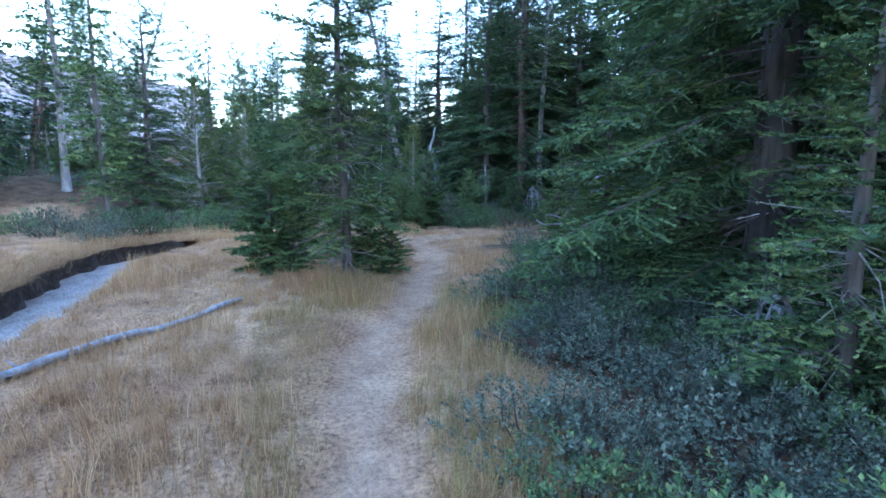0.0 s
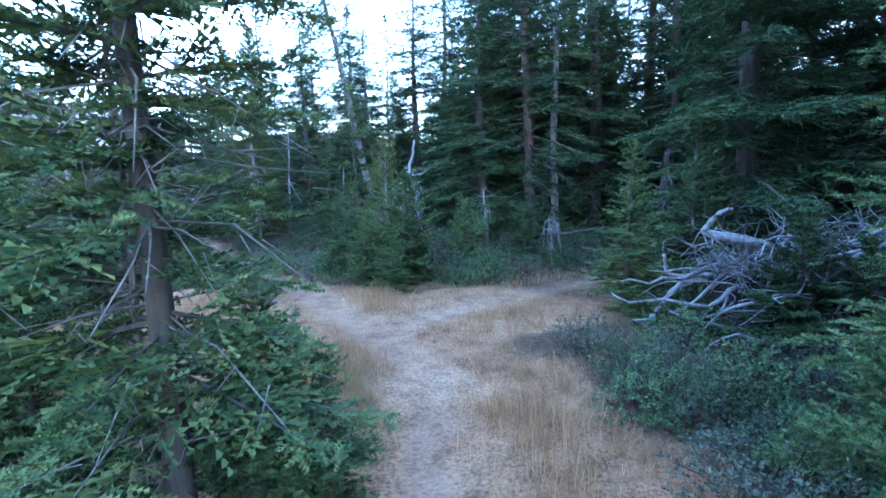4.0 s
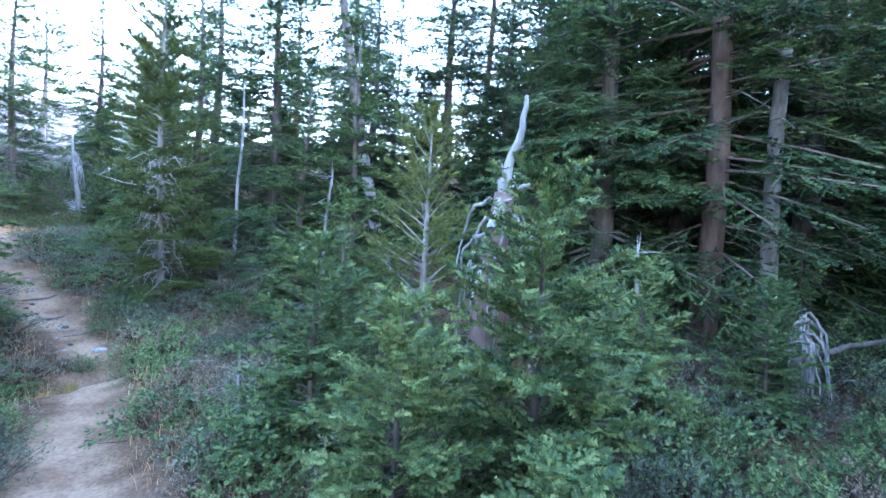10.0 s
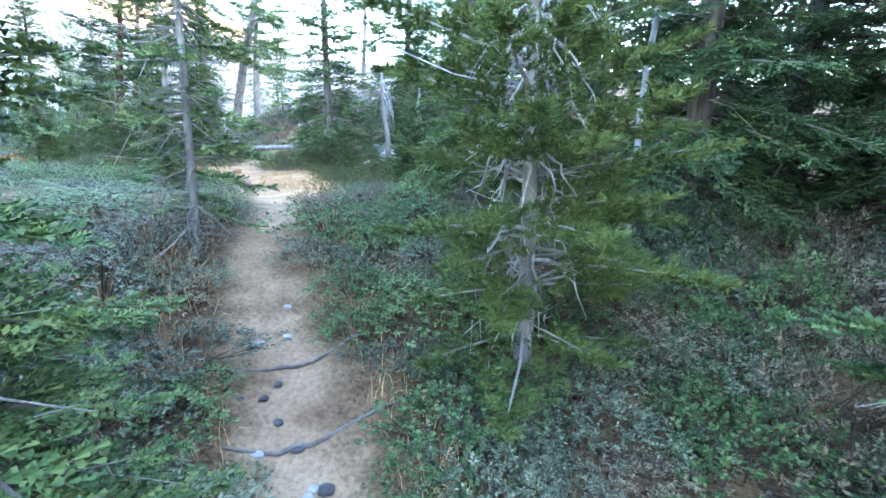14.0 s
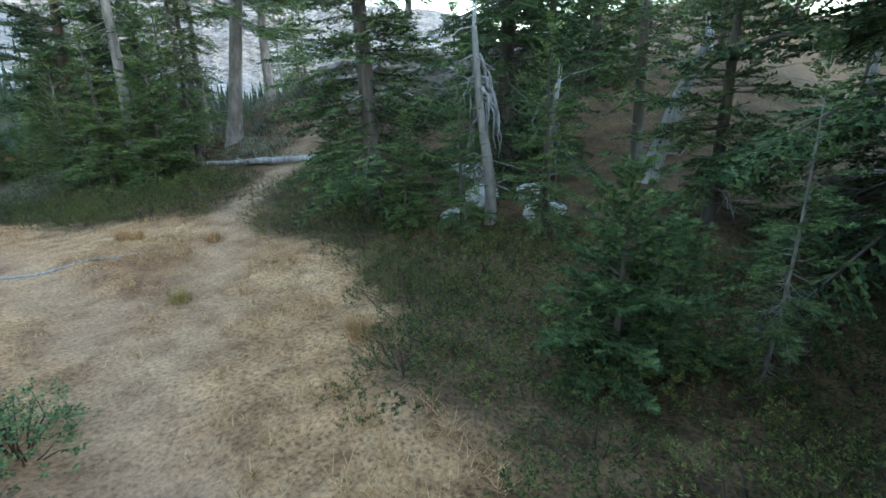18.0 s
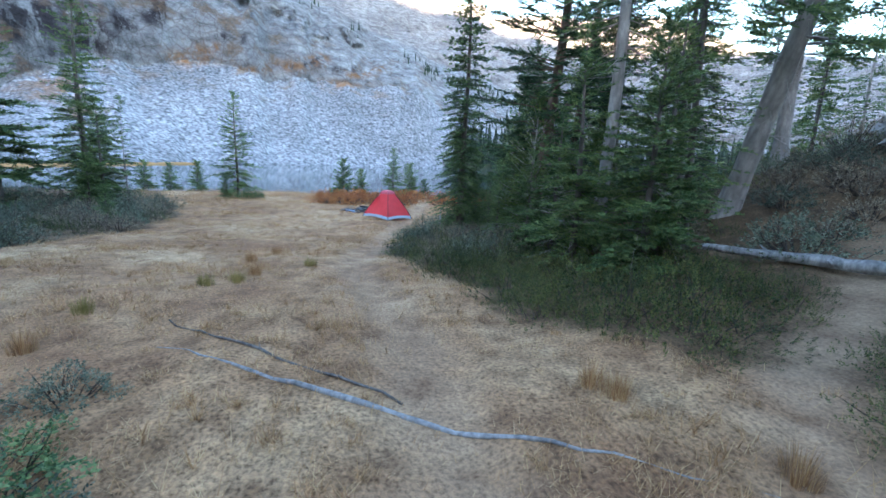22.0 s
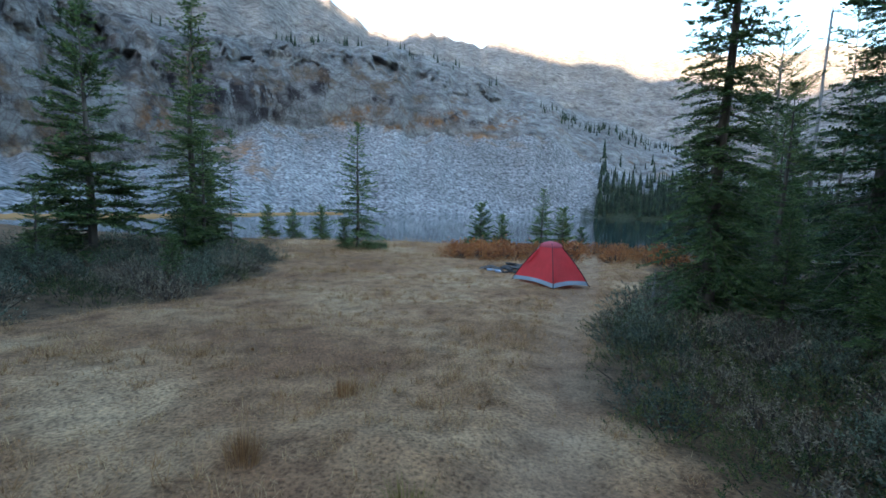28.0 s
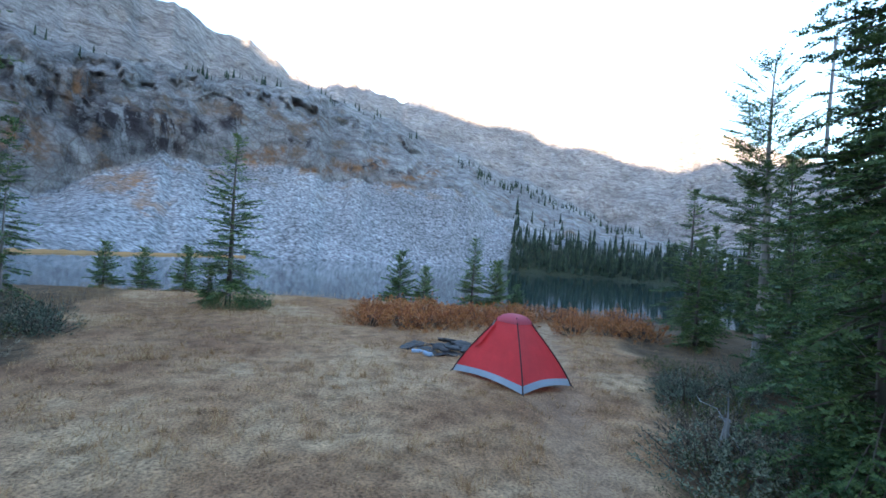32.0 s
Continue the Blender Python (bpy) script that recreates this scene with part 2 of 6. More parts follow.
def land(x, y):
    """Height of the ground."""
    x, y = np.asarray(x, float), np.asarray(y, float)
    s = -0.65 * x + 0.75 * y
    z = 0.22 + 1.3 * smooth01(s, 15.6, 21.0) - 0.62 * smooth01(-x, 15, 27)
    z = z + 0.75 * smooth01(y, 14.0, 20.0) * smooth01(x, -4.5, 0.5)
    z = z + 0.95 * smooth01(y, 23.2, 29.5) * smooth01(x, -27, -21) * smooth01(-x, 2, 8)
    z = z + 1.7 * smooth01(y, 27.3, 33.0) * smooth01(x, -27, -20) * smooth01(-x, 4, 10)
    trail = np.minimum(np.minimum(to_line(x, y, TRAIL_A), to_line(x, y, TRAIL_B)), to_line(x, y, TRAIL_C))
    z = z - 0.24 * (1 - smooth01(to_line(x, y, CREEK), 0.10, 0.30))
    z = z + waves(x, y) * smooth01(trail, 0.1, 0.7) - 0.06 * (1 - smooth01(trail, 0.15, 0.5))
    z = z - 0.30 * (1 - smooth01(to_line(x, y, STREAM), 0.52, 0.74))
    z = z + 9.0 * smooth01(y, 31, 85) * smooth01(x, -40, -22) + 7.0 * smooth01(x, 16, 70)
    z = z - 3.0 * smooth01(-x + 1.2 * np.sin(0.22 * y), 38.5, 47)
    return z


def height(x, y):
    return float(land(x, y))


def spread(lo, hi, a, b, step, grow=1.25):
    """Grid lines: even between a and b, then ever wider out to lo and hi."""
    mid = list(np.arange(a, b + 1e-6, step))
    out, d = [], step
    while mid[-1] + d < hi:
        d *= grow
        mid.append(mid[-1] + d)
    v, d = a, step
    while v - d > lo:
        d *= grow
        v -= d
        out.append(v)
    return np.array(out[::-1] + mid)


gx, gy = spread(-46, 3000, -45, 14, 0.2), spread(-3000, 3000, -5, 36, 0.2)
GX, GY = np.meshgrid(gx, gy)
GZ = land(GX, GY)
cols, rows_n = len(gx), len(gy)
idx = np.arange(cols * rows_n).reshape(rows_n, cols)
quads = np.stack([idx[:-1, :-1], idx[:-1, 1:], idx[1:, 1:], idx[1:, :-1]], -1).reshape(-1, 4)


def ground_mat():
    mat, nd, ln, bs = nodes_of("meadow_ground")
    big, mid, fine = noise_tex(nd, ln, 0.55, 4), noise_tex(nd, ln, 3.2, 5), noise_tex(nd, ln, 34.0, 5)
    r1 = ramp(nd, [(0.34, (0.215, 0.120, 0.068)), (0.5, (0.31, 0.190, 0.108)), (0.66, (0.41, 0.285, 0.175))])
    ln.new(big.outputs[0], r1.inputs[0])
    r2 = ramp(nd, [(0.3, (0.55, 0.50, 0.46)), (0.5, (1.0, 0.97, 0.93)), (0.7, (1.32, 1.28, 1.2))])
    ln.new(mid.outputs[0], r2.inputs[0])
    r3 = ramp(nd, [(0.28, (0.30, 0.27, 0.25)), (0.5, (1.0, 1.0, 1.0)), (0.72, (1.6, 1.52, 1.4))])
    ln.new(fine.outputs[0], r3.inputs[0])
    straw = mixc(nd, ln, 1.0, mixc(nd, ln, 1.0, r1.outputs[0], r2.outputs[0], 'MULTIPLY'), r3.outputs[0], 'MULTIPLY')
    soil = mixc(nd, ln, 1.0, ramp_of(nd, ln, mid, [(0.3, (0.27, 0.170, 0.108)), (0.7, (0.43, 0.305, 0.205))]), ramp_of(nd, ln, fine, [(0.3, (0.72, 0.70, 0.68)), (0.55, (1.0, 1.0, 1.0)), (0.75, (1.22, 1.2, 1.16))]), 'MULTIPLY')
    litter = mixc(nd, ln, 1.0, ramp_of(nd, ln, mid, [(0.3, (0.055, 0.036, 0.022)), (0.7, (0.16, 0.105, 0.060))]), r3.outputs[0], 'MULTIPLY')
    mud = mixc(nd, ln, 1.0, ramp_of(nd, ln, mid, [(0.3, (0.19, 0.17, 0.155)), (0.7, (0.33, 0.30, 0.275))]), r3.outputs[0], 'MULTIPLY')
    col = straw
    for key, over in (("wood", litter), ("trail", soil), ("mud", mud)):
        at = nd.new("ShaderNodeAttribute")
        at.attribute_name = key
        col = mixc(nd, ln, at.outputs["Fac"], col, over)
    ln.new(col, bs.inputs["Base Color"])
    bs.inputs["Roughness"].default_value = 0.95
    bs.inputs["Specular IOR Level"].default_value = 0.15
    bump(nd, ln, bs, fine.outputs[0], 0.8, 0.03)
    return mat


def ramp_of(nd, ln, tex, stops):
    r = ramp(nd, stops)
    ln.new(tex.outputs["Fac"] if tex.bl_idname == "ShaderNodeAttribute" else tex.outputs[0], r.inputs[0])
    return r.outputs[0]


def meadow(x, y):
    """1 on open grass, 0 under woods and shrubs."""
    x, y = np.asarray(x, float), np.asarray(y, float)
    w = 0.35 * np.sin(2.1 * x + 0.9 * y) + 0.25 * np.sin(3.3 * y - 1.7 * x)
    first = smooth01(1.6 - np.abs(y - 4) * 0.0 + w - x - 0.9 * smooth01(y, 2, 5) * 1.0 + 3.2 * smooth01(y, 9, 11.5) + 1.0 * smooth01(y, 5.2, 6.4) * (1 - smooth01(y, 9, 10)), 0, 0.6) * smooth01(14.0 - 0.15 * (x + 1) ** 2 * (x > -1) + w - y, 0, 0.7) * smooth01(x, -13, -11.5)
    u = -x
    north = np.interp(u, [8, 8.9, 10, 10.5, 11.6, 12.9, 13.6, 14.6, 15.3, 17, 20, 22, 24, 27, 30, 34, 38], [21.9, 22.4, 23.0, 23.7, 24.6, 24.4, 24.8, 25.5, 24.7, 23.7, 23.0, 22.5, 22.9, 24.2, 25.8, 27.0, 28])
    south = np.interp(u, [8, 10, 11.4, 12.4, 14, 17, 20, 23, 26, 29, 31, 34, 38], [20.2, 20.4, 20.3, 19.7, 18.7, 16.7, 15.3, 15.3, 15.9, 15.9, 15.0, 13.0, 12])
    second = smooth01(north + 0.4 * w - y, 0, 0.35) * smooth01(y - south + 0.4 * w, 0, 0.35) * smooth01(u, 8.4, 9.2) * smooth01(42 - u, 0, 2)
    return np.maximum(first, second)


trail_d = np.minimum(np.minimum(to_line(GX, GY, TRAIL_A), to_line(GX, GY, TRAIL_B)), to_line(GX, GY, TRAIL_C))
trail_d = trail_d * (1 + 0.45 * smooth01(-GX, 3.2, 4.6) * smooth01(GX, -9.5, -8.0) + 0.8 * smooth01(9.5 - GY, 0, 1.5))
fray = 0.10 * np.sin(5.3 * GX + 2.1 * GY) + 0.08 * np.sin(7.7 * GY - 3.9 * GX) + 0.06 * np.sin(15.0 * GX + 11.0 * GY)
soft_edge = (0.74 - 0.26 * smooth01(-GX, 8.5, 11) - 0.32 * smooth01(GY, 6.5, 9) * smooth01(14.5 - GY, 0, 1.5)) * (1 - smooth01(trail_d + fray, 0.12, 0.50))
soft_edge = np.maximum(soft_edge, 0.7 * (1 - smooth01(to_line(GX, GY, TRAIL_C) + fray, 0.10, 0.42)) * smooth01(GY, 23.6, 24.6))
meadow_g = meadow(GX, GY)
woods = (1 - meadow_g)
ground = tagged(new("ground", mesh_of("ground", np.stack([GX, GY, GZ], -1).reshape(-1, 3), quads, ground_mat(), True)),
                "dry straw-coloured meadow and forest floor with a worn dirt trail", "ground", kind="structure")
for key, val in (("wood", woods), ("trail", soft_edge), ("mud", 1 - smooth01(to_line(GX, GY, STREAM), 0.36, 0.58))):
    at = ground.data.attributes.new(key, 'FLOAT', 'POINT')
    at.data.foreach_set("value", val.ravel().astype(np.float32))


# the undercut bank of the stream, on its far side
def soil_of(name, dark, mid, light):
    mat, nd, ln, bs = nodes_of(name)
    ln.new(ramp_of(nd, ln, noise_tex(nd, ln, 9.0, 6), [(0.3, dark), (0.55, mid), (0.75, light)]), bs.inputs["Base Color"])
    bs.inputs["Roughness"].default_value = 0.95
    bump(nd, ln, bs, noise_tex(nd, ln, 14.0, 5).outputs[0], 1.0, 0.08)
    return mat


M_SOIL = soil_of("dark_root_soil", (0.008, 0.007, 0.006), (0.026, 0.020, 0.016), (0.09, 0.06, 0.04))
M_PEAT = soil_of("peat_bank", (0.020, 0.014, 0.010), (0.050, 0.034, 0.024), (0.12, 0.075, 0.045))
edge_xy, edge_n = [], 90
for i in range(edge_n):
    k = i / (edge_n - 1) * (len(STREAM) - 1)
    x, y = (float(np.interp(k, range(len(STREAM)), [p[c] for p in STREAM])) for c in (0, 1))
    j = min(int(k), len(STREAM) - 2)
    ux, uy = STREAM[j + 1][0] - STREAM[j][0], STREAM[j + 1][1] - STREAM[j][1]
    d = math.hypot(ux, uy)
    off = 0.35 + 0.05 * math.sin(5.1 * y) + 0.03 * math.sin(11.3 * y)
    edge_xy.append((x - uy / d * off, y + ux / d * off, -uy / d, ux / d))
for i in range(1, 9):
    a = math.radians(170 - 150 * i / 8)
    edge_xy.append((STREAM[-1][0] + 0.36 * math.cos(a), STREAM[-1][1] + 0.36 * math.sin(a), math.cos(a), math.sin(a)))
bank_v = []
for i, (x, y, nx, ny) in enumerate(edge_xy):
    top_z = height(x + 0.46 * nx, y + 0.46 * ny)
    for o, z in ((0.62, top_z - 0.05), (0.30, top_z + 0.03), (0.0, top_z - 0.01), (0.05, top_z - 0.12), (0.0, top_z - 0.42)):
        w = 0.03 * math.sin(0.45 * i + 2 * o) + 0.012 * math.sin(1.1 * i)
        bank_v.append((x + nx * (o + w), y + ny * (o + w), z + 0.4 * w))
for name, k0, k1, m, label in (("stream_bank", 2, 4, M_PEAT, "dark undercut peat bank along the muddy stream bed"), ("bank_top", 0, 2, ground.data.materials[0], "straw-covered lip of the stream bank")):
    strip = np.array(bank_v).reshape(-1, 5, 3)[:, k0:k1 + 1]
    bi = np.arange(len(strip) * 3).reshape(-1, 3)
    tagged(new(name, mesh_of(name, strip.reshape(-1, 3), np.stack([bi[:-1, :-1], bi[1:, :-1], bi[1:, 1:], bi[:-1, 1:]], -1).reshape(-1, 4), m, True)), label, "bank", kind="structure")


# ---- lake ----
def water_mat():
    mat, nd, ln, bs = nodes_of("lake_water")
    bs.inputs["Base Color"].default_value = (0.012, 0.03, 0.036, 1)
    bs.inputs["Roughness"].default_value = 0.04
    bs.inputs["IOR"].default_value = 1.33
    n = noise_tex(nd, ln, 1.2, 3, (1, 0.35, 1))
    bump(nd, ln, bs, n.outputs[0], 0.06, 0.05)
    return mat


LX, LY = np.meshgrid(np.linspace(-420, -36, 40), np.linspace(-260, 330, 50))
li = np.arange(LX.size).reshape(LX.shape)
lq = np.stack([li[:-1, :-1], li[:-1, 1:], li[1:, 1:], li[1:, :-1]], -1).reshape(-1, 4)
tagged(new("lake", mesh_of("lake", np.stack([LX, LY, np.full(LX.shape, WATER)], -1).reshape(-1, 3), lq, water_mat())),
       "still mountain lake mirroring the pale rock slope", "lake", kind="structure")

# ---- mountains: elevation in degrees seen from the camp, by bearing ----
CX, CY, CZ = -22.2, 21.15, 2.7
BEAR = [-75, -55, -45, -37, -28, -20, -12, -3, 4, 10, 16, 23, 30, 38, 50, 65]
SHORE = [60, 66, 74, 84, 104, 118, 124, 138, 152, 165, 172, 176, 150, 130, 120, 120]
TALUS = [3.0, 3.5, 3.0, 3.6, 8.4, 9.0, 8.6, 8.4, 8.6, 6.5, 4.0, 3.0, 2.0, 1.5, 1.5, 1.5]
BENCH = [20, 20, 18, 17, 17.4, 18, 18, 16.1, 13.5, 11.4, 9.2, 6.0, 3.6, 2.6, 2.4, 2.4]
RIDGE_BEAR = [-75, -55, -45, -41, -33, -31, -28, -25, -19.5, -16, -12, -8, -3, 3, 8.4, 13.2, 15.8, 21.5, 28.5, 33.4, 37.6, 45, 65]
RIDGE = [21, 24, 26, 26.3, 24.8, 23.3, 23.2, 22, 21.5, 19.5, 19, 19.5, 18.4, 18.3, 17.5, 17.7, 15.8, 16.2, 15.6, 15.4, 13.5, 11, 9]
FAR = [330, 330, 340, 350, 380, 480, 560, 580, 600, 620, 640, 650, 660, 640, 600, 600]


def mount(b, r, shore):
    """Height on the mountain at bearing b and distance r; also which zone."""
    sh, ta, be, fa = (float(np.interp(b, BEAR, v)) for v in (SHORE, TALUS, BENCH, FAR))
    ri = float(np.interp(b, RIDGE_BEAR, RIDGE)) + 0.25
    sh *= 1 + 0.03 * noise.noise((b * 0.35, 3.1, 0))
    top = sh + float(np.interp(b, [-4, 12], [62, 50]))
    crest = top + float(np.interp(b, [-14, 8], [58, 110]))
    z = lambda el, rr: CZ + rr * math.tan(radians(el))
    ri += 0.5 * noise.noise((b * 0.45, 1.7, 0)) + 0.35 * noise.noise((b * 1.1, 5.7, 0))
    be += 0.5 * noise.noise((b * 0.4, 9.2, 0)) + 0.25 * noise.noise((b * 1.3, 4.2, 0))
    ta += 1.3 * noise.noise((b * 0.23, 2.2, 0)) + 0.5 * noise.noise((b * 0.8, 6.2, 0))
    if r < sh:
        return WATER - 2 - (sh - r) * 0.05, 0.0
    if r < top:
        k = (r - sh) / (top - sh)
        return WATER + (z(ta, top) - WATER) * k ** 1.12, 0.15 + 0.1 * k
    if r < crest:
        k = (r - top) / (crest - top)
        steep = float(np.interp(b, [-16, 4], [0.42, 0.85]))
        return z(ta, top) + (z(be, crest) - z(ta, top)) * k ** steep, 0.5 + 0.2 * k
    if r < fa:
        k = (r - crest) / (fa - crest)
        dip = float(np.interp(b, [-24, -14, 0], [3, 9, 20])) * math.sin(math.pi * min(1.0, k * 2.6))
        return z(be, crest) - dip + (z(ri, fa) - z(be, crest)) * (0.25 * k + 0.75 * k ** 1.8), 0.8 + 0.2 * k
    return z(ri, fa) - (r - fa) * 0.9, 1.0


bears = np.arange(-75, 65.01, 0.3)
mv, zone, shade_w, rusty, woody = [], [], [], [], []
RUST = [(-30.4, 2.4, 5.2, 1.3), (-28.8, 1.8, 3.2, 0.8), (-18.6, 2.2, 9.8, 0.8), (-8.1, 2.2, 10.0, 0.5), (-1.9, 2.4, 8.6, 0.5), (-38.2, 1.8, 7.8, 1.5), (-35.5, 1.5, 13.4, 1.2), (-16.9, 1.6, 10.9, 0.6), (-5.6, 1.8, 10.9, 0.4), (0.6, 2.0, 10.0, 0.4), (-46, 2.0, 3.5, 0.9), (-12.5, 2.0, 9.2, 0.5)]
# overhangs with their shade painted in: bearing, half width, elevation, half height
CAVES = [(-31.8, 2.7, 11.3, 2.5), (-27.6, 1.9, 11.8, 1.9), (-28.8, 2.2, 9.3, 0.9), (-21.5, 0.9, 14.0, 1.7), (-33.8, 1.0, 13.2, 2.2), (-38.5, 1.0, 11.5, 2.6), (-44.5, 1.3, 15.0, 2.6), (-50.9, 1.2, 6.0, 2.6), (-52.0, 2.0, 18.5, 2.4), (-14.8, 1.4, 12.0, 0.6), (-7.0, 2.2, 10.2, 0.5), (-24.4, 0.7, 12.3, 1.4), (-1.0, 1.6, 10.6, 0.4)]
for b in bears:
    sh, fa = float(np.interp(b, BEAR, SHORE)), float(np.interp(b, BEAR, FAR))
    sh2 = sh * (1 + 0.03 * noise.noise((b * 0.35, 3.1, 0)))
    top = sh2 + float(np.interp(b, [-4, 12], [62, 50]))
    crest = top + float(np.interp(b, [-14, 8], [58, 110]))
    for r in np.concatenate([[sh2 - 6], np.linspace(sh2 + 0.2, top - 0.1, 28), top + (crest - top) * np.linspace(0.02, 0.999, 64) ** 2.2, crest + (fa - crest) * np.linspace(0.002, 0.999, 46), [fa * 1.12]]):
        r = float(r)
        hz, zn = mount(b, r, sh)
        cb, sb = math.cos(radians(b)), math.sin(radians(b))
        px, py = CX - r * cb, CY + r * sb
        cave = rust = 0.0
        p = Vector((px * 0.03, py * 0.03, hz * 0.03))
        if zn >= 0.5:
            rug = noise.fractal(p * 2.2, 1.0, 2.0, 4)
            rid = abs(noise.fractal((b * 0.5, hz * 0.045, 3), 1.0, 2.0, 3))
            ledge = (hz / 13.0 + 1.4 * noise.noise((b * 0.16, hz * 0.02, 8))) % 1.0
            amp = 0.5 if zn < 0.76 else 4.5 * min(1, (zn - 0.78) * 6)
            edge = smooth01(zn, 0.93, 0.985)
            hz += amp * (1 - edge) * (rug + 0.3)
            push = (5.0 if zn < 0.8 else 6.0) * noise.fractal(p * 1.6 + Vector((9, 9, 9)), 1.0, 2.0, 3) + (float(np.interp(b, [-16, 4], [6, 4])) * (0.3 - rid) + 2.2 * (ledge - 0.5) if zn < 0.72 else 0)
            if zn < 0.72:
                cell_p = Vector((b * 0.62 + 1.3 * noise.noise((b * 0.5, hz * 0.05, 4)), hz * 0.075 + 0.9 * noise.noise((b * 0.4, hz * 0.06, 6)), 2.0))
                small_p = Vector((b * 1.7 + 1.2 * noise.noise((b * 1.1, hz * 0.11, 14)), hz * 0.21 + 0.8 * noise.noise((b * 1.1, hz * 0.13, 16)), 5.0))
                step = max(0.0, min(1.0, (zn - 0.5) * 14, (0.655 - zn) * 12))
                push += step * (float(np.interp(b, [-14, 6], [5.0, 2.5])) * noise.cell(cell_p) + float(np.interp(b, [-14, 6], [1.8, 1.2])) * noise.cell(small_p))
            if zn < 0.70:
                cleft = smooth01(noise.fractal((b * 0.22 + 4.0, hz * 0.016, 1.5), 1.0, 2.0, 3), 0.12, 0.34) * float(np.interp(b, [-50, -40, -8, 6], [0.4, 1, 0.8, 0.25]))
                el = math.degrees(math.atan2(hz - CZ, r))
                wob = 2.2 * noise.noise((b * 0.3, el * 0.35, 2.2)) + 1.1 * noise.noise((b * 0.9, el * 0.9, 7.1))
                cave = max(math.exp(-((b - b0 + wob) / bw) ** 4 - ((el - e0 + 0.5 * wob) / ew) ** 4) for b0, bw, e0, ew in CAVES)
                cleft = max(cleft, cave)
                rust = max(math.exp(-((b - b0 + wob) / bw) ** 2 - ((el - e0 + 0.4 * wob) / ew) ** 2) for b0, bw, e0, ew in RUST)
                push -= 2.2 * cleft * min(1.0, (zn - 0.5) * 14, (0.70 - zn) * 14)
            if zn < 0.72:
                push *= min(1.0, 0.05 + (zn - 0.5) * 14)
            push *= 1 - edge
            px, py = px + push * cb, py - push * sb
        elif zn > 0.1:
            el = math.degrees(math.atan2(hz - CZ, r))
            wob = 2.2 * noise.noise((b * 0.3, el * 0.35, 2.2)) + 1.1 * noise.noise((b * 0.9, el * 0.9, 7.1))
            rust = max(math.exp(-((b - b0 + wob) / bw) ** 2 - ((el - e0 + 0.4 * wob) / ew) ** 2) for b0, bw, e0, ew in RUST)
            hz += 0.5 * noise.fractal(p * 9.0, 1.0, 2.0, 3)
        mv.append((px, py, hz))
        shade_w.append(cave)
        rusty.append(rust)
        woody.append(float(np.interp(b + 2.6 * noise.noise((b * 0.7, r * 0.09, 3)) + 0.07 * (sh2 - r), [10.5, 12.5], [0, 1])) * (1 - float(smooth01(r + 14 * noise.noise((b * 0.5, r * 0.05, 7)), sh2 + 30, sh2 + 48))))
        zone.append(zn)
nb = len(bears)
nr = len(mv) // nb
mi = np.arange(nb * nr).reshape(nb, nr)
mq = np.stack([mi[:-1, :-1], mi[1:, :-1], mi[1:, 1:], mi[:-1, 1:]], -1).reshape(-1, 4)


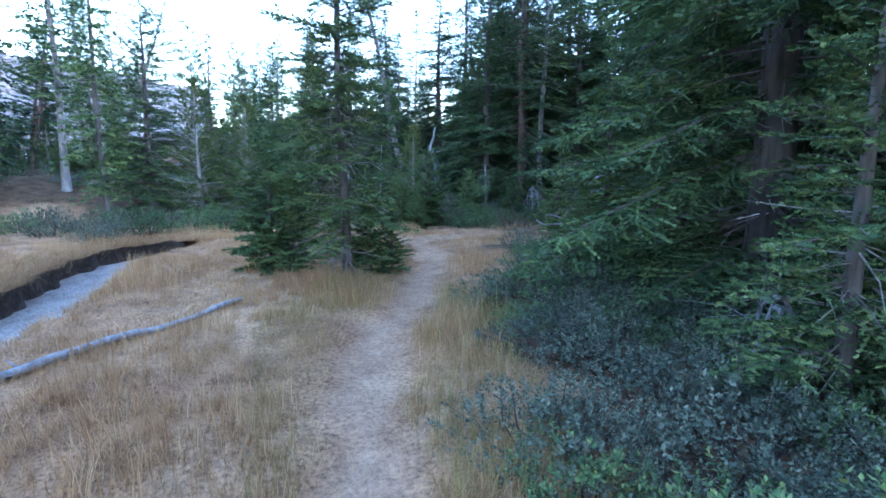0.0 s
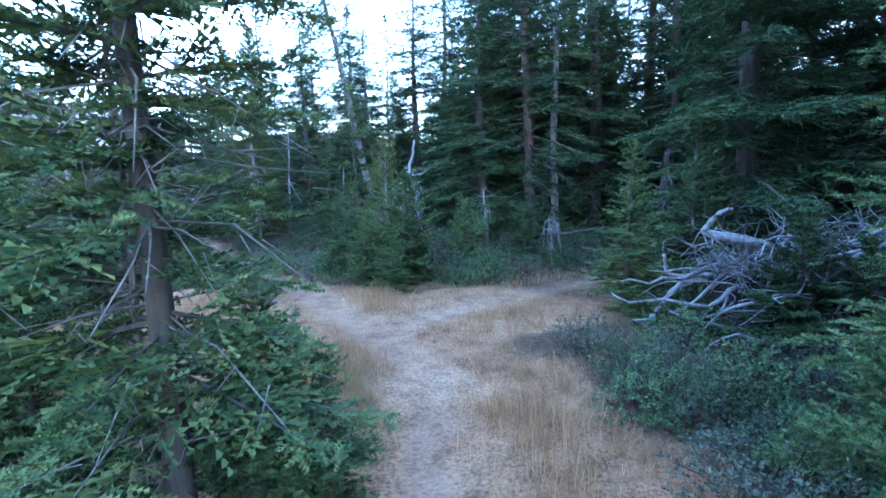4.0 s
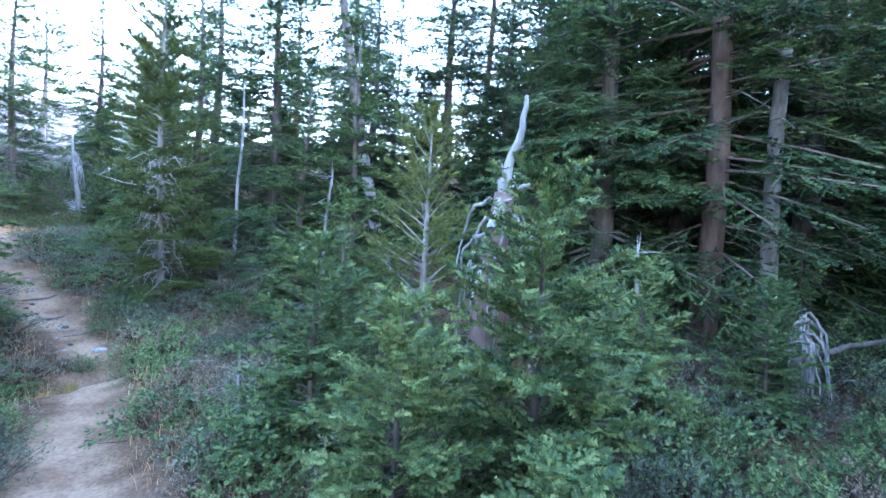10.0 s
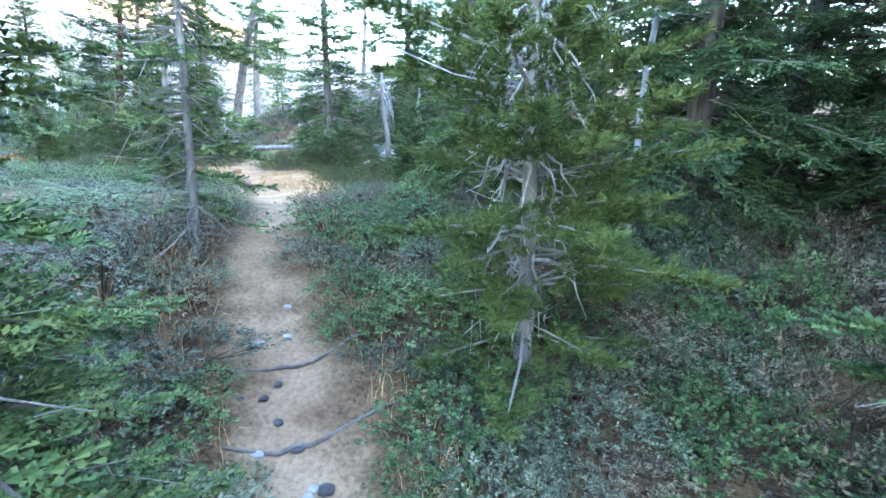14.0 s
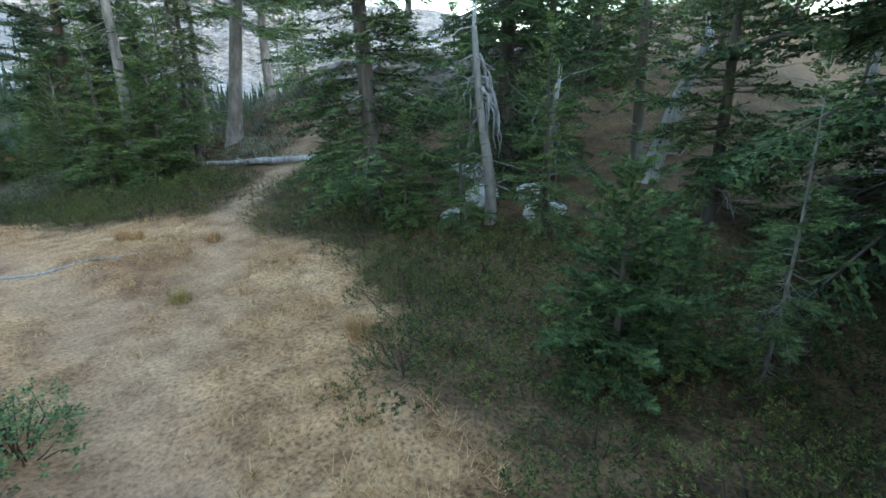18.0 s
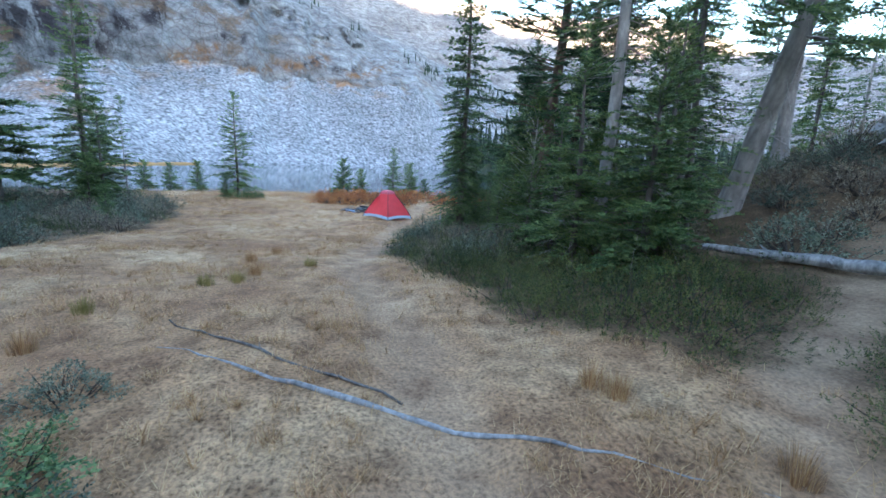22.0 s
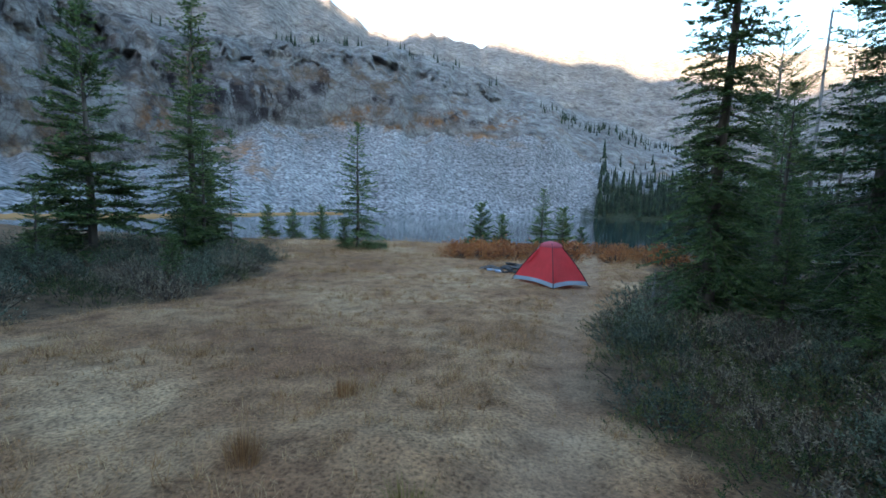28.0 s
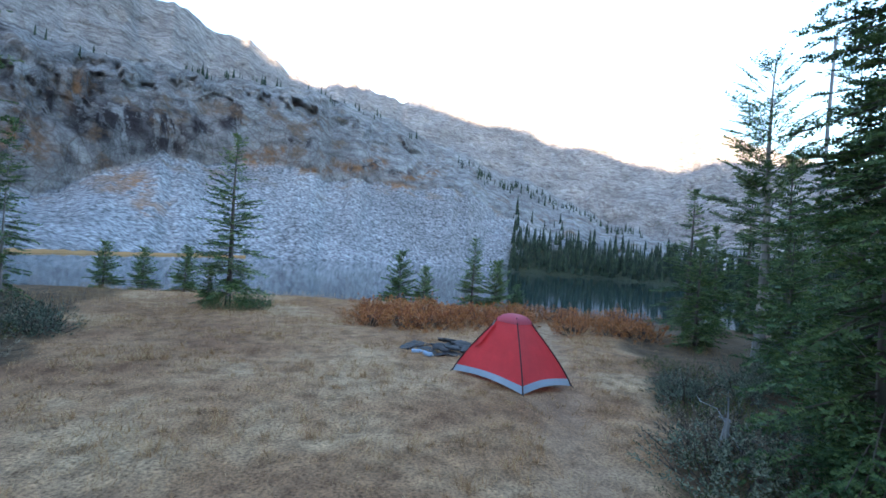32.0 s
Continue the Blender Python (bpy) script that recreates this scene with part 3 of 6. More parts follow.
def rock_mat():
    mat, nd, ln, bs = nodes_of("granite_slope")
    at = nd.new("ShaderNodeAttribute")
    at.attribute_name = "zone"
    big, mid, fine = noise_tex(nd, ln, 0.03, 5, (1, 1, 1.6)), noise_tex(nd, ln, 0.16, 6, (1, 1, 2.2), 0.68), noise_tex(nd, ln, 0.9, 6)
    cliff = ramp_of(nd, ln, mid, [(0.30, (0.12, 0.117, 0.122)), (0.42, (0.25, 0.246, 0.252)), (0.56, (0.37, 0.37, 0.375)), (0.70, (0.50, 0.50, 0.505))])
    tint = ramp_of(nd, ln, big, [(0.35, (0.76, 0.75, 0.74)), (0.55, (1.05, 1.05, 1.05)), (0.7, (1.22, 1.22, 1.22))])
    cliff = mixc(nd, ln, 1.0, cliff, tint, 'MULTIPLY')
    # Random dark upright streaks, mixed in by the cliff attribute
    dark_streaks = ramp_of(nd, ln, noise_tex(nd, ln, 0.09, 8, (1, 1, 0.42), 0.74), [(0.40, (0.20, 0.19, 0.20)), (0.47, (0.62, 0.60, 0.60)), (0.54, (1, 1, 1))])
    steep = nd.new("ShaderNodeAttribute")
    steep.attribute_name = "cliff"
    # Dark rock and the shade of overhangs, both put into the cliff colour
    overhang_shade = nd.new("ShaderNodeAttribute")
    overhang_shade.attribute_name = "overhang_shade"
    stain_shade = nd.new("ShaderNodeMath")
    stain_shade.operation, stain_shade.use_clamp = 'MULTIPLY', True
    ln.new(overhang_shade.outputs["Fac"], stain_shade.inputs[0])
    ln.new(ramp_of(nd, ln, noise_tex(nd, ln, 0.14, 8, (1, 1, 0.38), 0.75), [(0.46, (0.05, 0.05, 0.05)), (0.51, (1, 1, 1))]), stain_shade.inputs[1])
    cliff = mixc(nd, ln, stain_shade.outputs[0], cliff, mixc(nd, ln, 1.0, cliff, (0.17, 0.140, 0.155), 'MULTIPLY'))
    cliff = mixc(nd, ln, steep.outputs["Fac"], cliff, mixc(nd, ln, 1.0, cliff, dark_streaks, 'MULTIPLY'))
    for size, dark, wide in ((0.06, 0.8, 0.03), (0.19, 0.72, 0.05), (0.5, 0.74, 0.08)):
        crack, tcc, warp, add = nd.new("ShaderNodeTexVoronoi"), nd.new("ShaderNodeTexCoord"), noise_tex(nd, ln, 0.12, 4), nd.new("ShaderNodeVectorMath")
        crack.feature = 'DISTANCE_TO_EDGE'
        crack.inputs["Scale"].default_value = size
        add.operation = 'MULTIPLY_ADD'
        add.inputs[1].default_value = (1.2, 1.2, 1.2)
        ln.new(warp.outputs["Color"], add.inputs[0])
        ln.new(tcc.outputs["Object"], add.inputs[2])
        ln.new(add.outputs[0], crack.inputs["Vector"])
        cliff = mixc(nd, ln, 1.0, cliff, ramp_of(nd, ln, crack, [(0.0, (dark, dark * 0.95, dark * 0.92)), (wide, (1, 1, 1))]), 'MULTIPLY')
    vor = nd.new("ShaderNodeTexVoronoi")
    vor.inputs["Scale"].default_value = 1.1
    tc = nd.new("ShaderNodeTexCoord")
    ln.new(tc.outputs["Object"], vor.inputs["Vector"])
    # Talus boulders: pale middles, the shade in their gaps painted darker
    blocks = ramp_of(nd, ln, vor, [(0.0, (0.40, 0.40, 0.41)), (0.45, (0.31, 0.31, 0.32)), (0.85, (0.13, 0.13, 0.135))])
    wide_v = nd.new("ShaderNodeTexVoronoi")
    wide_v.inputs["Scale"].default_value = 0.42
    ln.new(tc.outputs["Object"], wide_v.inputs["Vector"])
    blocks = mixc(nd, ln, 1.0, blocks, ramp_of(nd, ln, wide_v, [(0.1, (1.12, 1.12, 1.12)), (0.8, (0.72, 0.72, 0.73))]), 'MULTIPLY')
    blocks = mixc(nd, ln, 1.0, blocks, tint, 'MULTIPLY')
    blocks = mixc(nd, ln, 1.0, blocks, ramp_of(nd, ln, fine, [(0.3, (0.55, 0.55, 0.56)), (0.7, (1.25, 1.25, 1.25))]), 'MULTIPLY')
    sep = nd.new("ShaderNodeMath")
    sep.operation = 'SUBTRACT'
    rag = nd.new("ShaderNodeMath")
    rag.operation = 'MULTIPLY_ADD'
    rag.inputs[1].default_value, rag.inputs[2].default_value = 0.5, 0.15
    ln.new(noise_tex(nd, ln, 0.1, 5).outputs[0], rag.inputs[0])
    ln.new(rag.outputs[0], sep.inputs[0])
    ln.new(at.outputs["Fac"], sep.inputs[1])
    sharp = nd.new("ShaderNodeMath")
    sharp.operation, sharp.use_clamp = 'MULTIPLY', True
    sharp.inputs[1].default_value = 12.0
    ln.new(sep.outputs[0], sharp.inputs[0])
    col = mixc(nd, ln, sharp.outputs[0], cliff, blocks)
    # browner rock of the high ridge
    col = mixc(nd, ln, ramp_of(nd, ln, at, [(0.78, (0, 0, 0)), (0.86, (0.85, 0.85, 0.85))]), col, mixc(nd, ln, 1.0, cliff, (1.0, 0.93, 0.88), 'MULTIPLY'))
    # rusty grass in the gullies between talus and cliff
    band = ramp_of(nd, ln, at_tex(nd, "zone"), [(0.2, (0, 0, 0)), (0.26, (1, 1, 1)), (0.52, (1, 1, 1)), (0.64, (0.25, 0.25, 0.25)), (0.8, (0.12, 0.12, 0.12))])
    pat = ramp_of(nd, ln, noise_tex(nd, ln, 0.11, 6), [(0.53, (0, 0, 0)), (0.64, (0.7, 0.7, 0.7))])
    plus = nd.new("ShaderNodeMath")
    plus.operation = 'MULTIPLY'
    ln.new(at_tex(nd, "rusty").outputs["Fac"], plus.inputs[0])
    ln.new(ramp_of(nd, ln, noise_tex(nd, ln, 0.22, 6), [(0.40, (0, 0, 0)), (0.52, (1, 1, 1))]), plus.inputs[1])
    fac = nd.new("ShaderNodeMath")
    fac.operation, fac.use_clamp = 'MULTIPLY', True
    ln.new(band, fac.inputs[0])
    ln.new(pat, fac.inputs[1])
    grass = ramp_of(nd, ln, fine, [(0.35, (0.11, 0.075, 0.045)), (0.6, (0.22, 0.135, 0.075))])
    col = mixc(nd, ln, fac.outputs[0], col, grass)
    col = mixc(nd, ln, plus.outputs[0], col, mixc(nd, ln, 1.0, grass, (1.35, 1.1, 0.85), 'MULTIPLY'))
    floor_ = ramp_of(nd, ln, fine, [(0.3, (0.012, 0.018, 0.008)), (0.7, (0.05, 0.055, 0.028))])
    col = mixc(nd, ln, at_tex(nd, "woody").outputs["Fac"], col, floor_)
    ln.new(col, bs.inputs["Base Color"])
    bs.inputs["Roughness"].default_value = 0.9
    bs.inputs["Specular IOR Level"].default_value = 0.2
    crag, blocks_b = noise_tex(nd, ln, 0.22, 9, (1, 1, 1.5), 0.72), nd.new("ShaderNodeBump")
    blocks_b.inputs["Strength"].default_value, blocks_b.inputs["Distance"].default_value = 0.9, 0.5
    ln.new(vor.outputs[0], blocks_b.inputs["Height"])
    cb = nd.new("ShaderNodeBump")
    cb.inputs["Strength"].default_value, cb.inputs["Distance"].default_value = 1.0, 5.0
    ln.new(crag.outputs[0], cb.inputs["Height"])
    nmix = nd.new("ShaderNodeMix")
    nmix.data_type = 'VECTOR'
    ln.new(sharp.outputs[0], nmix.inputs[0])
    ln.new(cb.outputs[0], nmix.inputs[4])
    ln.new(blocks_b.outputs[0], nmix.inputs[5])
    ln.new(nmix.outputs[1], bs.inputs["Normal"])
    return mat


def at_tex(nd, key):
    n = nd.new("ShaderNodeAttribute")
    n.attribute_name = key
    return n


M_ROCK = rock_mat()
mountain = tagged(new("mountain", mesh_of("mountain", np.array(mv), mq, M_ROCK, False)),
                  "pale granite mountain with cliffs, benches and a talus apron above the lake", "mountain", kind="structure")
za = mountain.data.attributes.new("zone", 'FLOAT', 'POINT')
za.data.foreach_set("value", np.array(zone, np.float32))
steepness = np.array([(0.5 <= z < 0.72) * float(np.interp(bears[i // nr], [-36, -26, -12, 4], [0.8, 0.42, 0.25, 0.15])) for i, z in enumerate(zone)], np.float32)
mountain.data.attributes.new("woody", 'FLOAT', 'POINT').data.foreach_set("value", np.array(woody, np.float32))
mountain.data.attributes.new("rusty", 'FLOAT', 'POINT').data.foreach_set("value", np.array(rusty, np.float32))
mountain.data.attributes.new("overhang_shade", 'FLOAT', 'POINT').data.foreach_set("value", np.array(shade_w, np.float32))
mountain.data.attributes.new("cliff", 'FLOAT', 'POINT').data.foreach_set("value", steepness)

# the ridge behind the walker, which keeps the valley in shade
ex, ey = np.meshgrid(np.array([1200.0, 1350, 1500, 1750, 2200]), np.linspace(-2600, 2000, 140))
crest_z = np.interp(ey, [-900, -620, -572, -553, -543, -526, -512, -469, -424, -394, -375, -349, -324, -294, -266, -207, -168, -123, -85, -69, 0, 200], [430, 424, 402, 392, 392, 402, 423, 429, 420, 411, 407, 394, 403, 406, 380, 373, 348, 329, 343, 347, 340, 350])
ez = np.array([0.0, 0.56, 1.0, 0.72, 0])[None, :] * (crest_z + 1.5 * np.sin(0.05 * ey))
ei = np.arange(ex.size).reshape(ex.shape)
eq = np.stack([ei[:-1, :-1], ei[:-1, 1:], ei[1:, 1:], ei[1:, :-1]], -1).reshape(-1, 4)
east = tagged(new("backdrop_ridge", mesh_of("backdrop_ridge", np.stack([ex, ey, ez], -1).reshape(-1, 3), eq, M_ROCK, True)),
              "distant rock ridge closing the valley behind", "ridge", kind="structure")


# ---- plants ----
def sprays(base, way, side, length, width, fold=0.25, plain=False):
    """Pointed sprays, folded along the middle (two triangles each) or plain (one), as verts and faces."""
    n = len(base)
    if plain:
        v = np.empty((n, 3, 3))
        v[:, 0] = base + side * (width * 0.55)[:, None] + way * (length * 0.1)[:, None]
        v[:, 1] = base + way * length[:, None]
        v[:, 2] = base - side * (width * 0.55)[:, None] + way * (length * 0.2)[:, None]
        return v.reshape(-1, 3), np.arange(3 * n).reshape(-1, 3)
    up = np.cross(side, way)
    mid = base + way * (length * 0.45)[:, None]
    v = np.empty((n, 4, 3))
    v[:, 0] = base
    v[:, 1] = mid + side * (width / 2)[:, None] - up * (width * fold)[:, None]
    v[:, 2] = base + way * length[:, None]
    v[:, 3] = mid - side * (width / 2)[:, None] - up * (width * fold)[:, None]
    k = 4 * np.arange(n)[:, None]
    f = np.concatenate([k + [0, 1, 2], k + [0, 2, 3]], 1).reshape(-1, 3)
    return v.reshape(-1, 3), f


def unit(a):
    return a / np.maximum(np.linalg.norm(a, axis=-1, keepdims=True), 1e-9)


def sprigs(base, way, side, length, width, segs=3):
    """Fir sprigs: a saw-edged blade with needles swept forward and raised to both sides, as verts and faces."""
    n, up = len(base), np.cross(side, way)
    v = np.empty((n, 3 * segs + 1, 3))
    for i in range(segs + 1):
        v[:, i] = base + way * (length * i / segs)[:, None]
    for i in range(segs):
        w = width * 0.5 * (1.0 - 0.45 * (i / segs) ** 2)
        at = base + way * (length * (i + 0.92) / segs)[:, None] + up * (w * 0.45)[:, None]
        v[:, segs + 1 + 2 * i] = at + side * w[:, None]
        v[:, segs + 2 + 2 * i] = at - side * w[:, None]
    one = []
    for i in range(segs):
        one += [(i, segs + 1 + 2 * i, i + 1), (i, i + 1, segs + 2 + 2 * i)]
    f = (np.arange(n) * (3 * segs + 1))[:, None, None] + np.array(one)[None]
    return v.reshape(-1, 3), f.reshape(-1, 3)


UP = np.array([0, 0, 1.0])


def conifer_meshes(rng, tall, reach, base, levels, per, gap, fine, droop, lift, trunk_r, mats, shape=0.85, dead=0, bare=0.0, ragged=0.35, bend=0.0, tuft=False, big=1.0, weep=0, needles=0, hang=0.0):
    """Meshes of one conifer: trunk, limbs, crown and dead twigs. big: size of the sprigs."""
    nseg = 12
    zs = np.linspace(-0.15, tall, nseg)
    bx = bend * (zs.clip(0) / tall) ** 1.4 * tall + 0.04 * np.sin(zs * 0.9 + rng.uniform(0, 6)) * min(1, tall / 5)
    by = 0.05 * np.sin(zs * 0.7 + rng.uniform(0, 6)) * min(1, tall / 5)
    rad = trunk_r * (1 - zs / tall).clip(0.03, 1) ** 0.8
    rad[0] *= 1.35
    tv, tf = tube(np.stack([bx, by, zs], -1), rad, 9)
    limbs, twigs = [], []
    shoot_rows, sprig_rows, needle_rows = [], [], []
    far_k = 1.3 if big > 1.2 else 1.0
    heights = base + (tall - base) * np.linspace(0, 1, levels) ** 0.9
    for z in heights:
        u = (z - base) / (tall - base)
        for _ in range(max(2, int(round(per * (1 - 0.45 * u) + rng.uniform(-0.5, 0.5))))):
            prof = (1 - u) ** shape * (0.55 + 0.45 * min(1, u * 6 + 0.4))
            ln_ = reach * prof * rng.uniform(1 - ragged, 1.08) + 0.10
            a = rng.uniform(0, 2 * math.pi)
            zz = z + rng.uniform(-0.5, 0.5) * (tall - base) / levels
            out = np.array([math.cos(a), math.sin(a), 0.0])
            sd = np.array([-out[1], out[0], 0.0])
            rise = math.tan(radians(-12 + 48 * u + lift + rng.uniform(-9, 9)))
            x0 = np.array([np.interp(zz, zs, bx), np.interp(zz, zs, by), min(zz, tall - 0.02)])
            wav = rng.uniform(-0.14, 0.14)

            def along(s):
                s = np.asarray(s)[..., None]
                return x0 + out * s * ln_ + sd * wav * ln_ * s * s + UP * (rise * s * ln_ - droop * ln_ * s * s + 0.55 * droop * ln_ * s ** 3)

            if ln_ > 0.3 and big <= 1.3:
                s4 = np.linspace(0, 0.9, 3)
                limbs.append(tube(along(s4), 0.011 * ln_ * (1.05 - s4) + 0.003, 3))
            grow = 1.6 if zz > 4.4 and big < 1.2 and not tuft else 1.0
            k = max(3, int(ln_ / (gap * grow)))
            s = np.linspace(0.16 if not tuft else 0.36, 0.99, k)
            s = np.concatenate([s, s + 0.4 / k]) + rng.uniform(-0.3, 0.3, 2 * k) / k
            sign = np.repeat([-1.0, 1.0], k)[:, None]
            p = along(s)
            w = unit(along(s + 0.03) - p)
            ang = np.radians(rng.uniform(30, 66, 2 * k))[:, None]
            d = unit(w * np.cos(ang) + sign * sd * np.sin(ang) + UP * (rng.uniform(-0.30, 0.34, 2 * k)[:, None] - hang))
            tl = np.clip(0.42 * ln_ * (1.12 - s) * rng.uniform(0.6, 1.15, 2 * k), 0.07, 0.46)
            nn = unit(np.cross(d, UP + rng.normal(0, 0.30, (2 * k, 3))))
            if needles and zz < 4.6:
                tuft_p = np.concatenate([p + d * (tl * q)[:, None] for q in (0.5, 1.0)])
                keep = rng.uniform(0, 1, len(tuft_p)) < np.repeat([0.85, 1.0], 2 * k)
                tuft_p, dd = tuft_p[keep], unit(np.concatenate([d, d])[keep] + UP * 0.4)
                needle_rows.append((tuft_p, dd))
                continue
            shoot_rows.append((p, d, tl * 1.12 * far_k, np.full(2 * k, 0.040 * big * grow)))
            f, m = fine if ln_ > 0.5 else max(2, fine - 2), 2 * k
            q = (np.arange(f) + 0.35) / f
            ss = np.where(np.arange(f) % 2, 1.0, -1.0)
            pb = p[:, None] + d[:, None] * (tl[:, None] * q)[..., None]
            bd = unit(d[:, None] * 0.85 + nn[:, None] * (ss * rng.uniform(0.5, 0.95, (m, f)))[..., None] + UP * (rng.uniform(-0.28, 0.34, (m, f, 1)) - hang))
            bl = (tl[:, None] * (0.62 - 0.34 * q) * rng.uniform(0.75, 1.25, (m, f)) + 0.022) * far_k
            sprig_rows.append((pb.reshape(-1, 3), bd.reshape(-1, 3), bl.ravel(), np.full(m * f, 0.038 * big * grow)))
    tip = np.array([bx[-1], by[-1], tall - 0.25])
    shoot_rows.append((np.array([tip] * 4), unit(np.array([[0.1, 0, 1.0], [-0.1, 0.1, 1.0], [0, -0.2, 1], [0.35, 0.2, 0.8]])), np.full(4, 0.34), np.full(4, 0.05)))
    crown = []
    for rows, segs in ((shoot_rows, 3 if big > 1.2 else 5), (sprig_rows, 2 if big > 1.2 else 3)):
        if rows:
            pb, bd, bl, bw = (np.concatenate(c) for c in zip(*rows))
            crown.append(sprigs(pb, bd, unit(np.cross(bd, UP + rng.normal(0, 0.75, bd.shape))), bl, bw * rng.uniform(0.8, 1.25, len(bl)), segs))
    if needle_rows:
        tp, td = (np.concatenate(c) for c in zip(*needle_rows))
        tp, td = np.repeat(tp, needles, 0), np.repeat(td, needles, 0)
        nw = unit(td * rng.uniform(0.6, 1.5, (len(td), 1)) + rng.normal(0, 0.52, td.shape))
        nl = rng.uniform(0.04, 0.07, len(td))
        crown.append(sprays(tp - td * rng.uniform(0, 0.09, (len(td), 1)), nw, unit(np.cross(nw, rng.normal(0, 1, nw.shape))), nl, np.full(len(td), 0.0062), plain=True))
    for _ in range(dead):
        z = rng.uniform(0.15 * base + 0.1, base + 0.35 * (tall - base) + bare)
        a, ln_ = rng.uniform(0, 2 * math.pi), rng.uniform(0.3, 0.9) * min(1.2, reach)
        x0 = np.array([np.interp(z, zs, bx), np.interp(z, zs, by), z])
        d = np.array([math.cos(a), math.sin(a), rng.uniform(-0.5, 0.15)])
        q = [x0, x0 + d * ln_ * 0.5 + rng.uniform(-0.05, 0.05, 3), x0 + d * ln_ + np.array([0, 0, rng.uniform(-0.2, 0.15)])]
        twigs.append(tube(q, [0.009, 0.006, 0.002], 3))
        for _ in range(2):
            s = rng.uniform(0.3, 0.9)
            b0 = x0 + d * ln_ * s
            twigs.append(tube([b0, b0 + rng.uniform(-0.16, 0.16, 3) + d * 0.1], [0.004, 0.0015], 3))
    for _ in range(weep):
        z, a = rng.uniform(0.35, 0.36 * tall), rng.uniform(0, 2 * math.pi)
        o = np.array([math.cos(a), math.sin(a), 0])
        x0 = np.array([np.interp(z, zs, bx), np.interp(z, zs, by), z]) + o * trunk_r * 0.7
        far, fall = rng.uniform(0.12, 0.42), rng.uniform(0.15, 0.5)
        line = [x0 + o * far * q ** 0.8 + [0, 0, 0.04 * math.sin(3 * q) - fall * q ** 1.6] + rng.normal(0, 0.014, 3) for q in np.linspace(0, 1, 7)]
        twigs.append(tube(line, rng.uniform(0.006, 0.013) * np.linspace(1.3, 0.3, 7), 5))
        for _ in range(3):
            b0 = np.array(line[rng.integers(2, 7)])
            twigs.append(tube([b0, b0 + o * 0.06 + rng.normal(0, 0.07, 3)], [0.005, 0.0015], 3))
    if weep:
        twigs = [(v, np.concatenate([f[:, [0, 1, 2]], f[:, [0, 2, 3]]])) for v, f in twigs]
    cv, cf = merged(crown)
    leaf_n = len(cf)
    if limbs:
        lv, lf = merged(limbs)
        cv, cf = merged([(cv, cf), (lv, np.concatenate([lf[:, [0, 1, 2]], lf[:, [0, 2, 3]]]))])
    out_m = {"trunk": mesh_of("trunk", tv, tf, mats[0], True), "crown": mesh_of("crown", cv, cf, mats[1], False, mats[0], leaf_n)}
    if twigs:
        wv, wf = merged(twigs)
        out_m["deadwood"] = mesh_of("deadwood", wv, wf, M_BLEACH if weep else M_TWIG, True)
    return out_m


